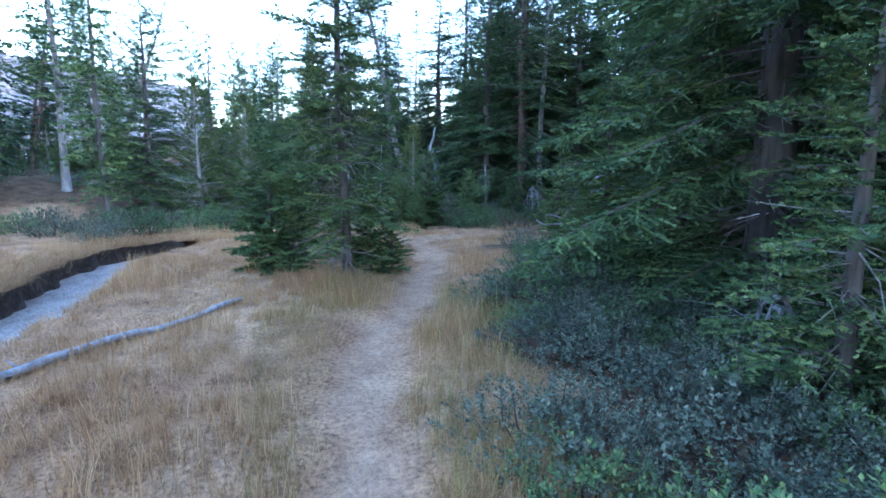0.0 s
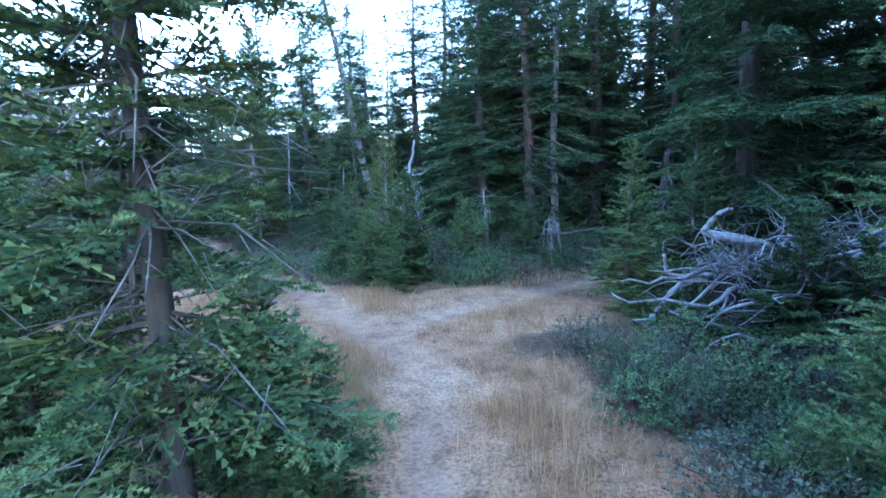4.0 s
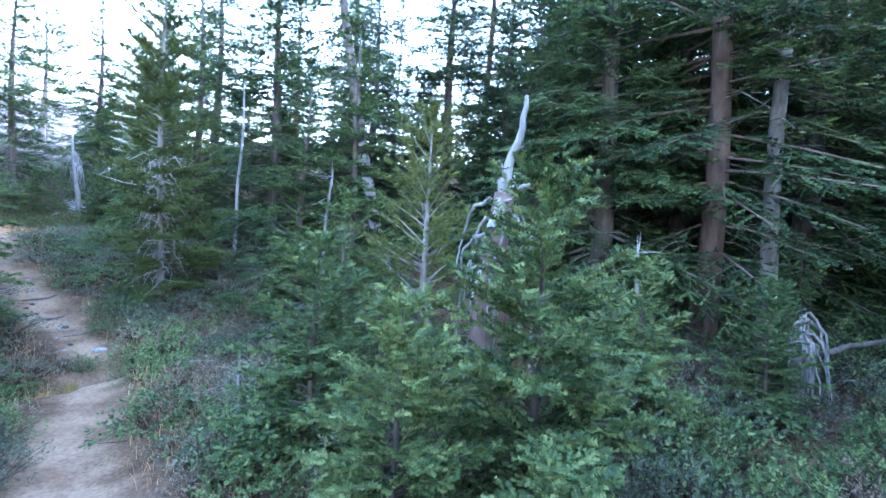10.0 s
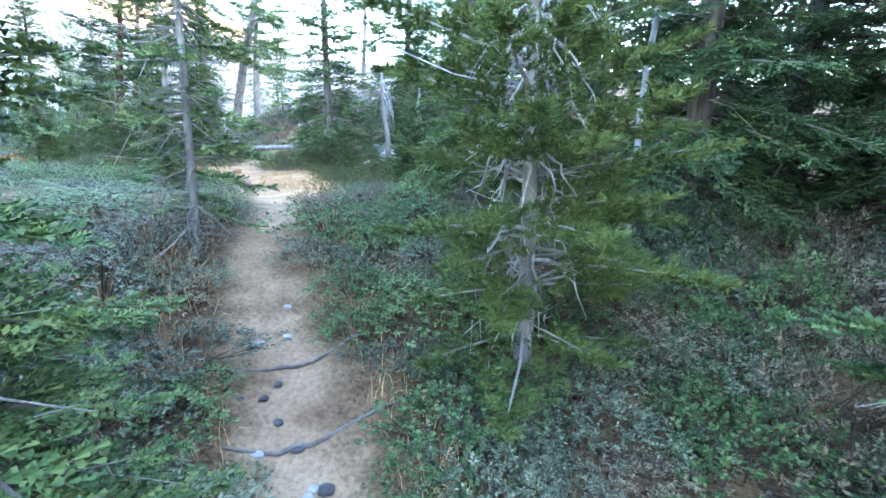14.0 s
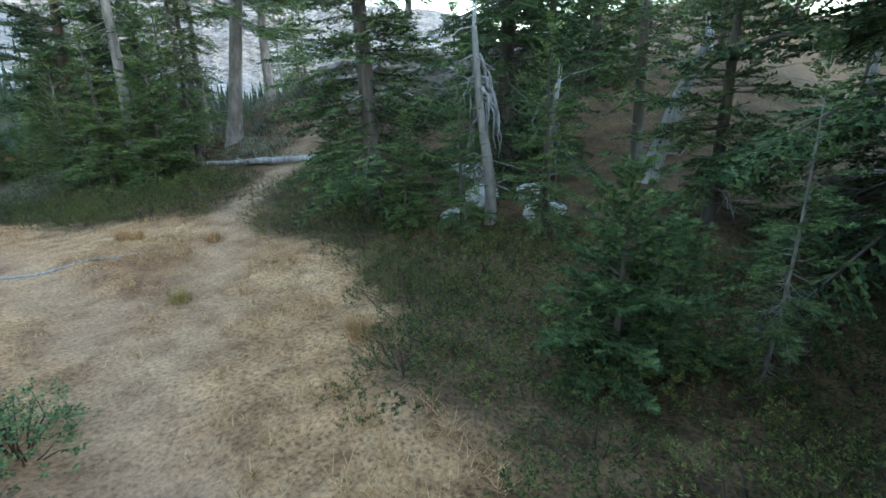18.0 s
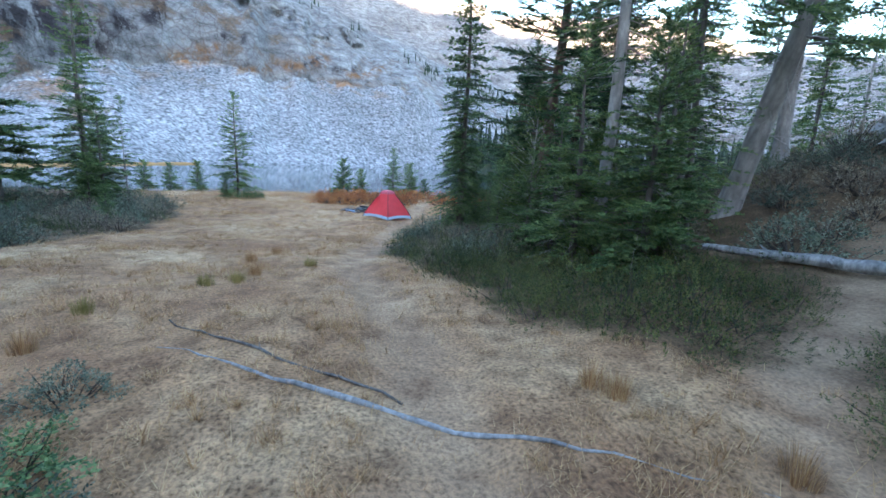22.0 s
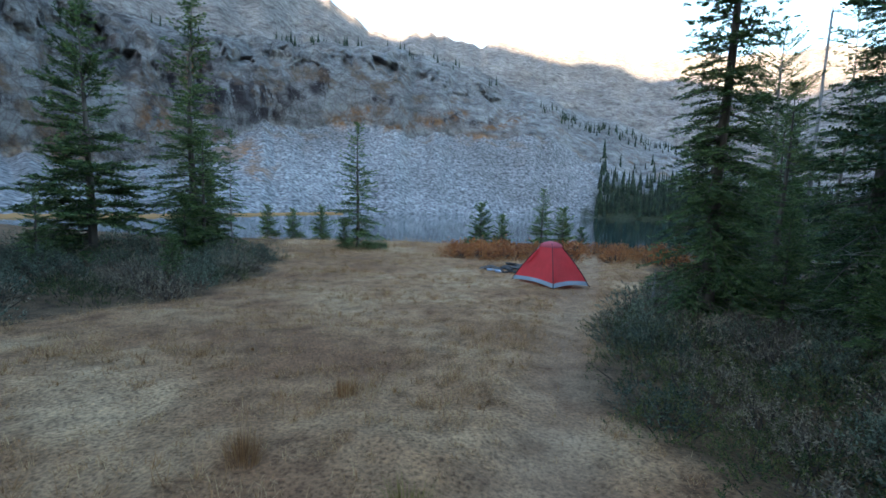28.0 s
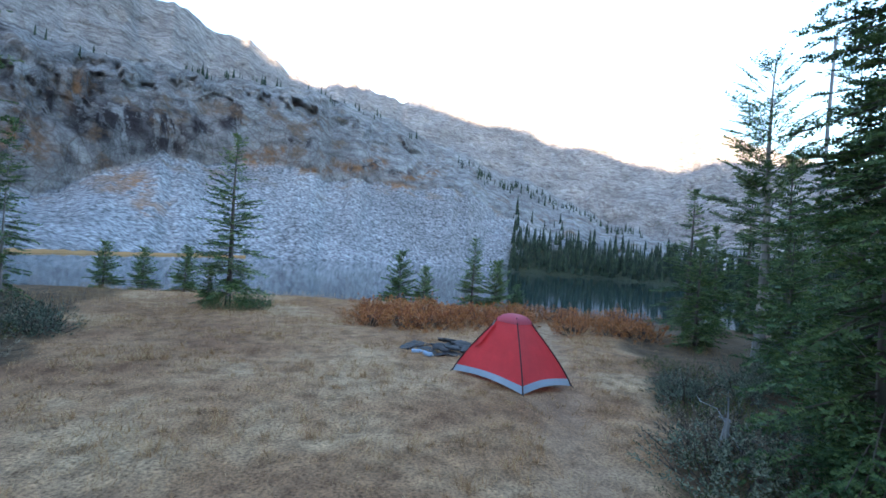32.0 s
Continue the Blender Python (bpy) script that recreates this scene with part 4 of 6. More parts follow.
KINDS = {
    # tall, reach, base, levels, per, gap, fine, droop, lift, trunk_r, mats, extras
    "sapling": (1.7, 0.66, 0.08, 19, 7, 0.060, 4, 0.15, 12, 0.035, (M_BARK, M_NEEDLE), dict(dead=4, ragged=0.5)),
    "young": (3.4, 0.95, 0.15, 26, 6.5, 0.075, 4, 0.25, 6, 0.06, (M_BARK, M_NEEDLE), dict(dead=12, ragged=0.5)),
    "young_b": (4.4, 1.10, 0.40, 26, 6, 0.08, 4, 0.3, 2, 0.075, (M_BARK, M_NEEDLE), dict(dead=26, ragged=0.6)),
    "pine_y": (3.2, 1.15, 0.2, 20, 6, 0.11, 5, 0.1, 20, 0.06, (M_BARK_G, M_NEEDLE_Y), dict(dead=14, ragged=0.45, needles=30)),
    "middle": (7.5, 1.45, 0.35, 38, 7, 0.10, 4, 0.3, 0, 0.13, (M_BARK, M_NEEDLE), dict(dead=40, ragged=0.5, shape=0.6)),
    "clump": (8.0, 1.0, 0.5, 40, 4.6, 0.085, 4, 0.30, 2, 0.07, (M_BARK, M_NEEDLE), dict(dead=80, ragged=0.68, shape=0.30)),
    "dense": (9.5, 2.5, 0.3, 36, 8, 0.105, 4, 0.35, -4, 0.19, (M_BARK, M_NEEDLE_D), dict(dead=70, ragged=0.4, shape=0.7, hang=0.12)),
    "low": (13.0, 2.5, 0.7, 42, 7, 0.15, 4, 0.35, -6, 0.16, (M_BARK_R, M_NEEDLE_D), dict(dead=40, ragged=0.45, shape=0.7, hang=0.12)),
    "tall": (13.0, 2.1, 1.2, 40, 7, 0.16, 4, 0.3, -2, 0.15, (M_BARK_R, M_NEEDLE_D), dict(dead=40, ragged=0.5, shape=0.65, hang=0.1)),
    "bare": (12.5, 1.6, 3.4, 32, 6, 0.15, 4, 0.3, -2, 0.12, (M_BARK_G, M_NEEDLE), dict(dead=40, ragged=0.5, shape=0.65)),
    "spire": (8.0, 0.88, 0.15, 46, 9, 0.085, 4, 0.35, -12, 0.10, (M_BARK, M_NEEDLE_D), dict(dead=12, shape=0.55)),
    "pine": (9.0, 2.1, 2.6, 26, 6, 0.085, 5, 0.1, 16, 0.17, (M_BARK_G, M_NEEDLE), dict(dead=30, ragged=0.6, tuft=True, shape=0.5)),
    "dark_pine": (9.5, 1.9, 1.8, 32, 6.5, 0.085, 5, 0.1, 6, 0.15, (M_BARK_R, M_NEEDLE_D), dict(dead=20, ragged=0.6, tuft=True, shape=0.45)),
    "grey_pine": (9.5, 2.1, 2.6, 26, 6, 0.085, 5, 0.1, 16, 0.165, (M_BARK_G, M_NEEDLE), dict(dead=30, ragged=0.6, tuft=True, shape=0.5)),
    "thin": (9.0, 1.05, 0.9, 34, 6.5, 0.12, 4, 0.3, -4, 0.075, (M_BARK, M_NEEDLE), dict(dead=24, ragged=0.55)),
    "pale_pine": (6.5, 1.25, 0.22, 34, 7.5, 0.10, 4, 0.1, 12, 0.055, (M_BARK_G, M_NEEDLE_Y), dict(dead=5, ragged=0.5, shape=1.2, weep=90, needles=54)),
    "sparse": (4.6, 0.62, 0.5, 24, 4, 0.07, 4, 0.3, 0, 0.036, (M_BARK_G, M_NEEDLE), dict(dead=60, ragged=0.7, shape=0.4)),
}
LABELS = {
    "sapling": "small green fir sapling among low shrubs", "young": "young green fir with branches down to the ground",
    "young_b": "young ragged fir with grey dead twigs at its base", "pine_y": "young yellow-green pine with tufted branches",
    "middle": "slender green fir with dead lower twigs", "dense": "broad dark spruce with boughs sweeping to the ground",
    "tall": "tall dark spruce with a reddish trunk", "bare": "tall pale-trunked conifer with a bare lower trunk",
    "spire": "narrow dark spire-shaped fir beside the meadow", "pine": "open-crowned pine with a pale grey trunk",
    "low": "tall dark spruce with low sweeping boughs and a reddish trunk", "dark_pine": "leaning dark-trunked pine at the wood's edge",
    "pale_pine": "yellow-green pine with a pale trunk and bleached dead twigs",
    "sparse": "thin sparse conifer with many bare dead twigs",
    "grey_pine": "leaning pine with a thick pale grey trunk above the log",
    "clump": "slender dark fir of a tight clump beside the trail",
    "thin": "thin tall conifer in the wood",
}
first_of = {}


def plant(kind, x, y, size=1.0, turn=None, lean=(0.0, 0.0), label="", sink=0.0, var=0):
    """One conifer of a kind, with its foot on the ground. lean: degrees about x and y."""
    key = (kind, var)
    turn = random.uniform(0, 360) if turn is None else turn
    m = pose(x, y, height(x, y) - sink, lean[0], lean[1], 0) @ pose(0, 0, 0, 0, 0, turn) @ Matrix.Diagonal((size, size, size, 1))
    if key not in first_of:
        tall, reach, base, levels, per, gap, fine, droop, lift, tr, mats, more = KINDS[kind]
        if var == 0:
            gap, fine, more = gap * 1.1, 3, {**more, "big": 1.15, "needles": 0}
        elif var == 1:
            gap, fine, more = gap * 1.7, 2, {**more, "dead": more["dead"] // 5, "big": 2.2, "needles": 0}
        else:
            gap, fine, more = gap * 0.85, 5, {**more, "dead": int(more["dead"] * 1.3), "big": 0.95}
        rng = np.random.default_rng(sum(map(ord, kind)) + 17 * var)
        tree = new("conifer")
        for nm, me in conifer_meshes(rng, tall, reach, base, levels, per, gap, fine, droop, lift, tr, mats, **more).items():
            tagged(part(nm, me, tree), kind="stuff" if nm == "deadwood" else "")
        tree.matrix_world = m
        first_of[key] = (tree, size)
        tagged(tree, LABELS[kind], "tree")
    else:
        src, s0 = first_of[key]
        tree = copy_thing(src, m @ Matrix.Diagonal((1 / s0, 1 / s0, 1 / s0, 1)))
    return tagged(tree, label or LABELS[kind])


def shrub_meshes(rng, r, h, n, leaf, mat, slim=0.45, upright=0.5, each=9, reach=0.10, stems=40):
    """Stems and leaves of one low shrub: leafy shoots that rise out of a ragged dome."""
    m = n // each
    az = rng.uniform(0, 2 * math.pi, m)
    ct = rng.uniform(0.0, 1, m) ** 0.75
    st = np.sqrt(1 - ct * ct)
    bulge = 1 + 0.20 * np.sin(3 * az + rng.uniform(0, 6)) + 0.13 * np.sin(6 * az + 4 * ct + rng.uniform(0, 6))
    dep = (1.04 - 0.34 * rng.uniform(0, 1, m) ** 1.6) * bulge
    e = np.stack([r * dep * st * np.cos(az), r * dep * st * np.sin(az), h * dep * ct * (1 + 0.15 * np.sin(5 * az)) + 0.03], -1)
    d = unit(np.stack([st * np.cos(az), st * np.sin(az), ct + upright], -1) + rng.normal(0, 0.28, (m, 3)))
    q = np.tile(np.linspace(0, 1, each), m)
    E, D = np.repeat(e, each, 0), np.repeat(d, each, 0)
    far = np.repeat(rng.uniform(0.7, 1.4, m) * reach, each)
    p = E - D * (far * (1 - q))[:, None]
    a = q * each * 2.4 + np.repeat(rng.uniform(0, 6, m), each)
    s1 = unit(np.cross(D, np.array([0.3, 0.2, 0.9])))
    s2 = np.cross(D, s1)
    o = s1 * np.cos(a)[:, None] + s2 * np.sin(a)[:, None]
    w = unit(o * (1.15 - 0.75 * q)[:, None] + D * (0.35 + 0.6 * q)[:, None] + rng.normal(0, 0.18, p.shape))
    le = leaf * rng.uniform(0.7, 1.3, len(p)) * (1.1 - 0.3 * q)
    lv, lf = sprays(p, w, unit(np.cross(w, D + rng.normal(0, 0.2, p.shape))), le, le * slim * rng.uniform(0.85, 1.15, len(p)), 0.15)
    tw = []
    for i in rng.choice(m, min(m, stems), replace=False):
        b = np.array([e[i][0] * 0.35, e[i][1] * 0.35, -0.05])
        tw.append(tube([b, (b + e[i]) / 2 + rng.normal(0, 0.03, 3), e[i] * 0.98], [0.010, 0.007, 0.002], 3))
    wv, wf = merged(tw)
    return {"foliage": mesh_of("foliage", lv, lf, mat), "stem_tangle": mesh_of("stem_tangle", wv, wf, M_STEM, True)}


SHRUBS = {
    # radius, height, leaves, leaf length, material, label, name, shape of the shoots
    "willow": (0.62, 0.52, 3200, 0.036, M_SHRUB, "grey-green willow shrub with small leaves", "willow_shrub", dict(slim=0.52, each=8, reach=0.075)),
    "green": (0.60, 0.55, 2400, 0.042, M_SHRUB_G, "green leafy shrub beside the trail", "leafy_shrub", dict(slim=0.58, each=8, reach=0.075)),
    "brown": (0.58, 0.46, 1300, 0.046, M_SHRUB_B, "browning low shrub with bare stems", "browned_shrub", dict(slim=0.4)),
    "heath": (0.60, 0.34, 3200, 0.024, M_HEATH, "low dark green heath mat at the wood's edge", "heath", dict(slim=0.45, upright=1.0, each=11, reach=0.06, stems=10)),
    "rust": (0.66, 0.42, 1000, 0.055, M_RUST, "rust-orange autumn shrub near the lake", "rusty_shrub", dict(slim=0.45)),
}


def shrub(kind, x, y, size=1.0, tallness=1.0, var=None):
    var = random.randrange(3) if var is None else var
    key = (kind, var)
    m = pose(x, y, height(x, y) - 0.02, 0, 0, random.uniform(0, 360)) @ Matrix.Diagonal((size, size, size * tallness, 1))
    r, h, n, leaf, mat, label, cat, more = SHRUBS[kind]
    if key not in first_of:
        sh = new(cat)
        for nm, me in shrub_meshes(np.random.default_rng(50 + var + sum(map(ord, kind))), r, h, n, leaf, mat, **more).items():
            tagged(part(nm, me, sh), kind="stuff")
        sh.matrix_world = m
        first_of[key] = (sh, size, tallness)
        tagged(sh, label, "shrub", "low shrubs along the way")
        return sh
    src, s0, t0 = first_of[key]
    return copy_thing(src, m @ Matrix.Diagonal((1 / s0, 1 / s0, 1 / (s0 * t0), 1)))


# ---- the trees that stand by the way ----
NAMED = [
    ("clump", -1.4, 6.6, 0.95, 20, 2), ("sparse", -1.62, 6.75, 0.75, 50, 2), ("sapling", -1.05, 6.85, 0.7, 120, 2), ("sapling", -2.6, 7.0, 1.15, 80, 2), ("sapling", -2.2, 6.85, 0.8, 10), ("sapling", -0.75, 6.9, 0.5, 200),
    # dense 5.0, low 5.2, dense 3.9: unseen, added to shade the right side
    ("dense", 3.3, 4.7, 1.1, 140, 2), ("young_b", 2.4, 2.6, 0.75, 30), ("dense", 5.0, 0.3, 1.0, 50), ("low", 5.2, -2.6, 1.1, 90), ("dense", 3.9, -4.2, 1.0, 150), ("young_b", 2.25, 6.3, 0.72, 30, 2), ("middle", 3.6, 7.0, 0.8, 0),
    ("young", 2.75, 10.75, 0.70, 10, 2), ("young", 4.1, 11.4, 0.85, 70), ("young_b", 6.4, 9.4, 0.9, 0), ("dense", 5.54, 12.3, 1.12, 30, 2), ("sapling", 1.9, 6.1, 0.75, 0, 2),
    ("tall", 2.9, 17.4, 1.1, 200), ("bare", 3.6, 17.1, 0.95, 20), ("tall", 1.9, 20.2, 1.0, 90), ("dense", 5.2, 18.4, 1.1, 60), ("low", 7.2, 17.6, 1.0, 10),
    ("dense", 1.0, 19.3, 0.5, 30), ("thin", 1.4, 24.0, 1.1, 0), ("dense", 10.6, 13.2, 1.0, 0), ("dense", 8.4, 17.3, 1.0, 0), ("low", 10.2, 18.0, 1.0, 0), ("dense", 12.2, 18.6, 1.0, 0), ("middle", 13.2, 15.2, 1.0, 0), ("dense", 14.5, 17.5, 1.0, 0), ("young", 8.2, 12.6, 0.9, 0), ("low", 8.7, 13.4, 1.1, 40), ("low", 11.6, 14.6, 1.2, 70), ("low", 13.4, 17.6, 1.2, 20), ("low", 7.6, 19.8, 1.15, 130), ("low", 11.2, 21.2, 1.2, 200), ("dense", 5.6, 21.4, 1.2, 80), ("low", 9.2, 19.5, 1.0, 0), ("dense", 7.6, 11.6, 1.0, 0), ("sapling", 3.55, 8.75, 0.85, 40, 2), ("sapling", 4.1, 8.6, 0.7, 120, 2), ("young", 5.2, 8.2, 0.5, 0),
    ("sapling", -0.45, 14.0, 1.25, 0, 2), ("sapling", -1.25, 13.7, 0.85, 60, 2), ("sapling", -0.7, 12.95, 0.6, 150, 2), ("sapling", 0.9, 15.3, 0.9, 0),
    ("sapling", -1.9, 14.9, 0.95, 0), ("sapling", 2.4, 15.6, 0.8, 0), ("young", -1.9, 16.3, 0.6, 0), ("pine_y", -1.0, 16.6, 0.9, 15, 2),
    ("young_b", -2.1, 18.8, 1.1, 40, 2), ("young_b", -2.9, 19.0, 0.95, 140, 2), ("pale_pine", -5.3, 19.4, 1.0, 50, 2),
    ("dense", -2.2, 23.6, 0.75, 0), ("dense", -4.4, 22.6, 0.8, 0), ("middle", -6.4, 23.2, 0.9, 0),
    ("young_b", -6.3, 16.85, 0.8, 0, 2), ("pine_y", -6.4, 15.5, 1.2, 20, 2), ("young", -5.6, 14.9, 0.7, 20, 2), ("young", -7.6, 16.4, 0.9, 0), ("pine_y", -7.9, 15.2, 1.3, 50, 2),
    ("middle", -9.2, 14.8, 0.9, 0), ("sparse", -7.9, 18.85, 1.0, 10, 2),
    ("middle", -12.4, 25.5, 0.95, 90), ("young", -11.6, 25.2, 0.4, 0), ("young_b", -10.9, 25.3, 0.42, 0), ("young_b", -10.0, 25.5, 0.5, 0), ("dense", -11.3, 27.4, 0.7, 0), ("young", -13.3, 25.7, 0.4, 0), ("sapling", -8.8, 23.6, 0.78, 30, 2), ("sapling", -8.5, 23.95, 0.55, 90), ("sparse", -8.0, 23.85, 0.42, 40, 2), ("dense", -0.2, 24.5, 1.0, 0), ("dense", -3.0, 25.2, 0.9, 0), ("low", 1.2, 26.5, 1.0, 0), ("dense", 3.4, 22.4, 1.0, 0),
    ("young_b", -8.5, 26.2, 0.9, 0), ("dense", -7.0, 25.8, 0.9, 0), ("thin", -9.6, 28.0, 1.0, 0), ("middle", -6.9, 21.9, 0.55, 0), ("young", -7.3, 22.4, 0.55, 0, 2),
    ("spire", -25.3, 24.75, 1.0, 0), ("dense", -24.7, 26.5, 0.55, 20), ("young_b", -23.5, 26.1, 0.95, 60), ("young", -25.9, 25.3, 0.7, 0), ("young", -24.6, 25.4, 0.5, 0),
    ("bare", -19.5, 25.9, 0.95, 0), ("young", -17.6, 25.5, 0.92, 20, 2), ("young_b", -18.75, 25.05, 0.78, 30, 2), ("young_b", -18.2, 26.1, 0.8, 70), ("young", -19.7, 25.15, 0.72, 160, 2), ("pine_y", -21.2, 25.3, 0.9, 0), ("young", -20.5, 25.0, 0.55, 40),
    ("young", -22.4, 25.0, 0.45, 0),
    ("thin", -20.8, 28.2, 1.0, 0), ("bare", -22.3, 29.4, 0.9, 0), ("thin", -23.6, 28.4, 0.95, 0), ("pine_y", -21.8, 27.2, 0.9, 0), ("pine", -21.4, 31.2, 0.95, 0),
    ("young_b", -35.35, 16.2, 1.08, 0), ("sapling", -35.6, 15.6, 0.6, 0),
    ("sapling", -41.7, 20.8, 1.35, 0), ("sapling", -41.9, 21.9, 1.05, 0), ("young", -41.4, 23.9, 0.9, 0), ("sapling", -41.6, 24.9, 1.3, 0), ("sapling", -41.9, 25.9, 0.9, 0),
    ("young", -29.8, 10.1, 2.0, 10, 2), ("middle", -32.2, 11.6, 1.08, 0), ("young", -31.4, 12.5, 1.1, 0), ("sparse", -32.1, 13.0, 0.85, 0), ("sapling", -30.6, 12.4, 1.0, 0),
    ("sapling", -27.0, 14.7, 0.55, 0), ("young", -34.2, 10.6, 0.8, 0), ("sapling", -38.6, 10.9, 0.9, 0), ("sapling", -38.9, 12.0, 0.85, 0), ("sapling", -39.4, 13.2, 0.95, 0),
    ("young_b", -26.4, 9.4, 0.5, 0), ("young", -28.0, 10.4, 0.55, 0), ("middle", -24.2, 7.4, 0.9, 0),
    ("pine", -32.4, 29.4, 0.78, 0), ("young_b", -34.6, 29.0, 0.95, 0), ("young", -33.2, 28.4, 0.8, 0), ("young_b", -31.2, 29.0, 1.0, 0), ("sparse", -31.5, 30.6, 1.6, 0),
    ("young", -29.4, 27.5, 0.8, 0), ("young_b", -28.0, 27.2, 1.0, 0), ("young", -36.4, 31.0, 1.0, 0), ("spire", -30.0, 31.5, 0.8, 40), ("spire", -37.5, 33.0, 0.7, 40),
]
for kind, x, y, size, turn, *fine in NAMED:
    plant(kind, x, y, size, turn or None, var=fine[0] if fine else 0)
plant("grey_pine", -19.7, 28.4, 1.12, 40, (4, 24), "leaning pine with a thick pale grey trunk above the log")
plant("dark_pine", -22.7, 25.9, 1.0, 0, (0, 12))
plant("dark_pine", -24.0, 27.3, 0.9, 90, (0, 9))
plant("bare", -1.6, 21.5, 1.15, 0, (0, -12), "leaning conifer with a pale trunk and bare branches")
plant("thin", -18.4, 26.7, 0.8, 0, (0, -4))

# ---- the wood behind ----
FOREST = ["tall", "middle", "middle", "dense", "dense", "low", "low", "young_b", "bare", "young", "thin"]
taken = [(row[1], row[2]) for row in NAMED] + [(-18.75, 27.75), (-22.7, 25.9), (-1.6, 21.5), (4.2, 9.7)]
wood_rng = random.Random(11)


def free_for_tree(x, y, apart):
    if min((x - a) ** 2 + (y - b) ** 2 for a, b in taken) < apart ** 2 or float(meadow(x, y)) > 0.05:
        return False
    if (-7.5 < x < -1.2 and y < 22.9) or (-3.5 < x < 0.6 and y < 22.5):
        return False
    d = min(float(to_line(x, y, TRAIL_A)), float(to_line(x, y, TRAIL_B)), float(to_line(x, y, TRAIL_C)))
    return d > 2.2


def near_way(x, y):
    return min(float(to_line(x, y, TRAIL_A)), float(to_line(x, y, TRAIL_B)))


def fill(x0, x1, y0, y1, count, apart, kinds=FOREST, rule=None, sizes=(0.6, 1.0)):
    made = tries = 0
    while made < count and tries < 40 * count:
        tries += 1
        x, y = wood_rng.uniform(x0, x1), wood_rng.uniform(y0, y1)
        if free_for_tree(x, y, apart) and (rule is None or rule(x, y)):
            plant(wood_rng.choice(kinds), x, y, wood_rng.uniform(*sizes), wood_rng.uniform(1, 359), var=1 if near_way(x, y) > 5.5 else 0)
            taken.append((x, y))
            made += 1


fill(3, 14, 18.5, 27, 22, 1.6)
fill(-9, 3, 19, 27, 12, 1.9)
fill(-14, 4, 26, 40, 15, 2.6, sizes=(0.5, 0.9))
fill(0, 14, 17.4, 26, 12, 1.3, ["dense", "low", "dense", "middle"], sizes=(0.85, 1.15))
fill(3, 16, 26, 40, 24, 2.0)
fill(-15, 16, 40, 60, 12, 3.0, sizes=(0.5, 0.85))
fill(-20, -8.5, 9.0, 15.2, 34, 1.4, ["middle", "tall", "dense", "low", "thin", "bare", "middle"], rule=lambda x, y: y < 15.5 + 0.1 * x + 1.0, sizes=(0.75, 1.15))
# Mostly hidden spruces, added to cut the skylight on the right
fill(4.6, 14, -9, 6.6, 24, 1.7, ["dense", "low", "dense", "tall"], sizes=(0.9, 1.2), rule=lambda x, y: near_way(x, y) > 4.4)
fill(-24, -12.5, -2, 10, 20, 2.0, sizes=(0.7, 1.1))
fill(-20, -14, 28, 45, 7, 2.4, ["bare", "thin", "middle", "pine", "young_b"])
fill(-30, -21, 33, 50, 6, 2.6, ["bare", "thin", "pine", "young_b"])
fill(9, 20, 4, 18, 18, 2.2, ["dense", "low", "tall"], sizes=(0.9, 1.2))
fill(-12, 14, -14, -6, 6, 3.0)

# ---- shrubs ----
bush_rng = random.Random(5)
bushes = []


def thicket(kinds, x0, x1, y0, y1, count, apart, sizes=(0.7, 1.2), off=0.55, rule=None, tallness=(0.8, 1.15), grass_ok=False):
    made = tries = 0
    while made < count and tries < 30 * count:
        tries += 1
        x, y = bush_rng.uniform(x0, x1), bush_rng.uniform(y0, y1)
        s = bush_rng.uniform(*sizes)
        d = min(float(to_line(x, y, TRAIL_A)), float(to_line(x, y, TRAIL_B)), float(to_line(x, y, TRAIL_C)))
        if d < off + 0.35 * s or float(to_line(x, y, STREAM)) < 1.3 or (rule and not rule(x, y)) or (not grass_ok and float(meadow(x, y)) > 0.4):
            continue
        if not grass_ok and max(float(meadow(x + a, y + b)) for a, b in ((0.35 * s, 0), (-0.35 * s, 0), (0, 0.35 * s), (0, -0.35 * s))) > 0.75:
            continue
        if any((x - a) ** 2 + (y - b) ** 2 < (apart * 0.5 * (s + c)) ** 2 for a, b, c in bushes):
            continue
        shrub(bush_rng.choice(kinds), x, y, s, bush_rng.uniform(*tallness))
        bushes.append((x, y, s))
        made += 1


thicket(["willow", "willow", "green"], 0.1, 3.6, 1.2, 9.4, 90, 0.48, (0.45, 1.0), 0.2, tallness=(0.6, 1.0), grass_ok=True, rule=lambda x, y: x > 0.62 + 0.25 * math.sin(2.3 * y) and not (0.2 < x < 1.15 and 2.5 < y < 3.6) and not (y > 6.6 and x < 1.6))
thicket(["willow", "green"], 1.0, 4.2, -1.5, 2.0, 14, 0.7, (0.7, 1.1), 0.4, grass_ok=True)
thicket(["brown", "willow", "green", "green"], -2.6, 6.5, 12.2, 17.4, 60, 0.6, (0.6, 1.15), 0.45, rule=lambda x, y: y > 12.6 + 0.32 * max(0, x) + (0.4 if x > 0 else -0.5 * (x + 0.5)))
thicket(["green", "heath", "willow"], 3.2, 8.5, 10.5, 14.4, 22, 0.7, (0.6, 1.0), 0.6)
thicket(["willow", "brown", "brown", "green"], -5.6, -2.0, 13.6, 18.4, 66, 0.5, (0.5, 1.0), 0.30, tallness=(0.5, 0.9))
thicket(["willow", "green", "willow", "brown"], -8.4, -3.8, 17.0, 21.6, 104, 0.45, (0.5, 1.0), 0.24, tallness=(0.40, 0.72))
thicket(["willow", "green", "brown", "brown"], -4.6, -1.2, 18.4, 22.6, 46, 0.45, (0.6, 1.05), 0.4)
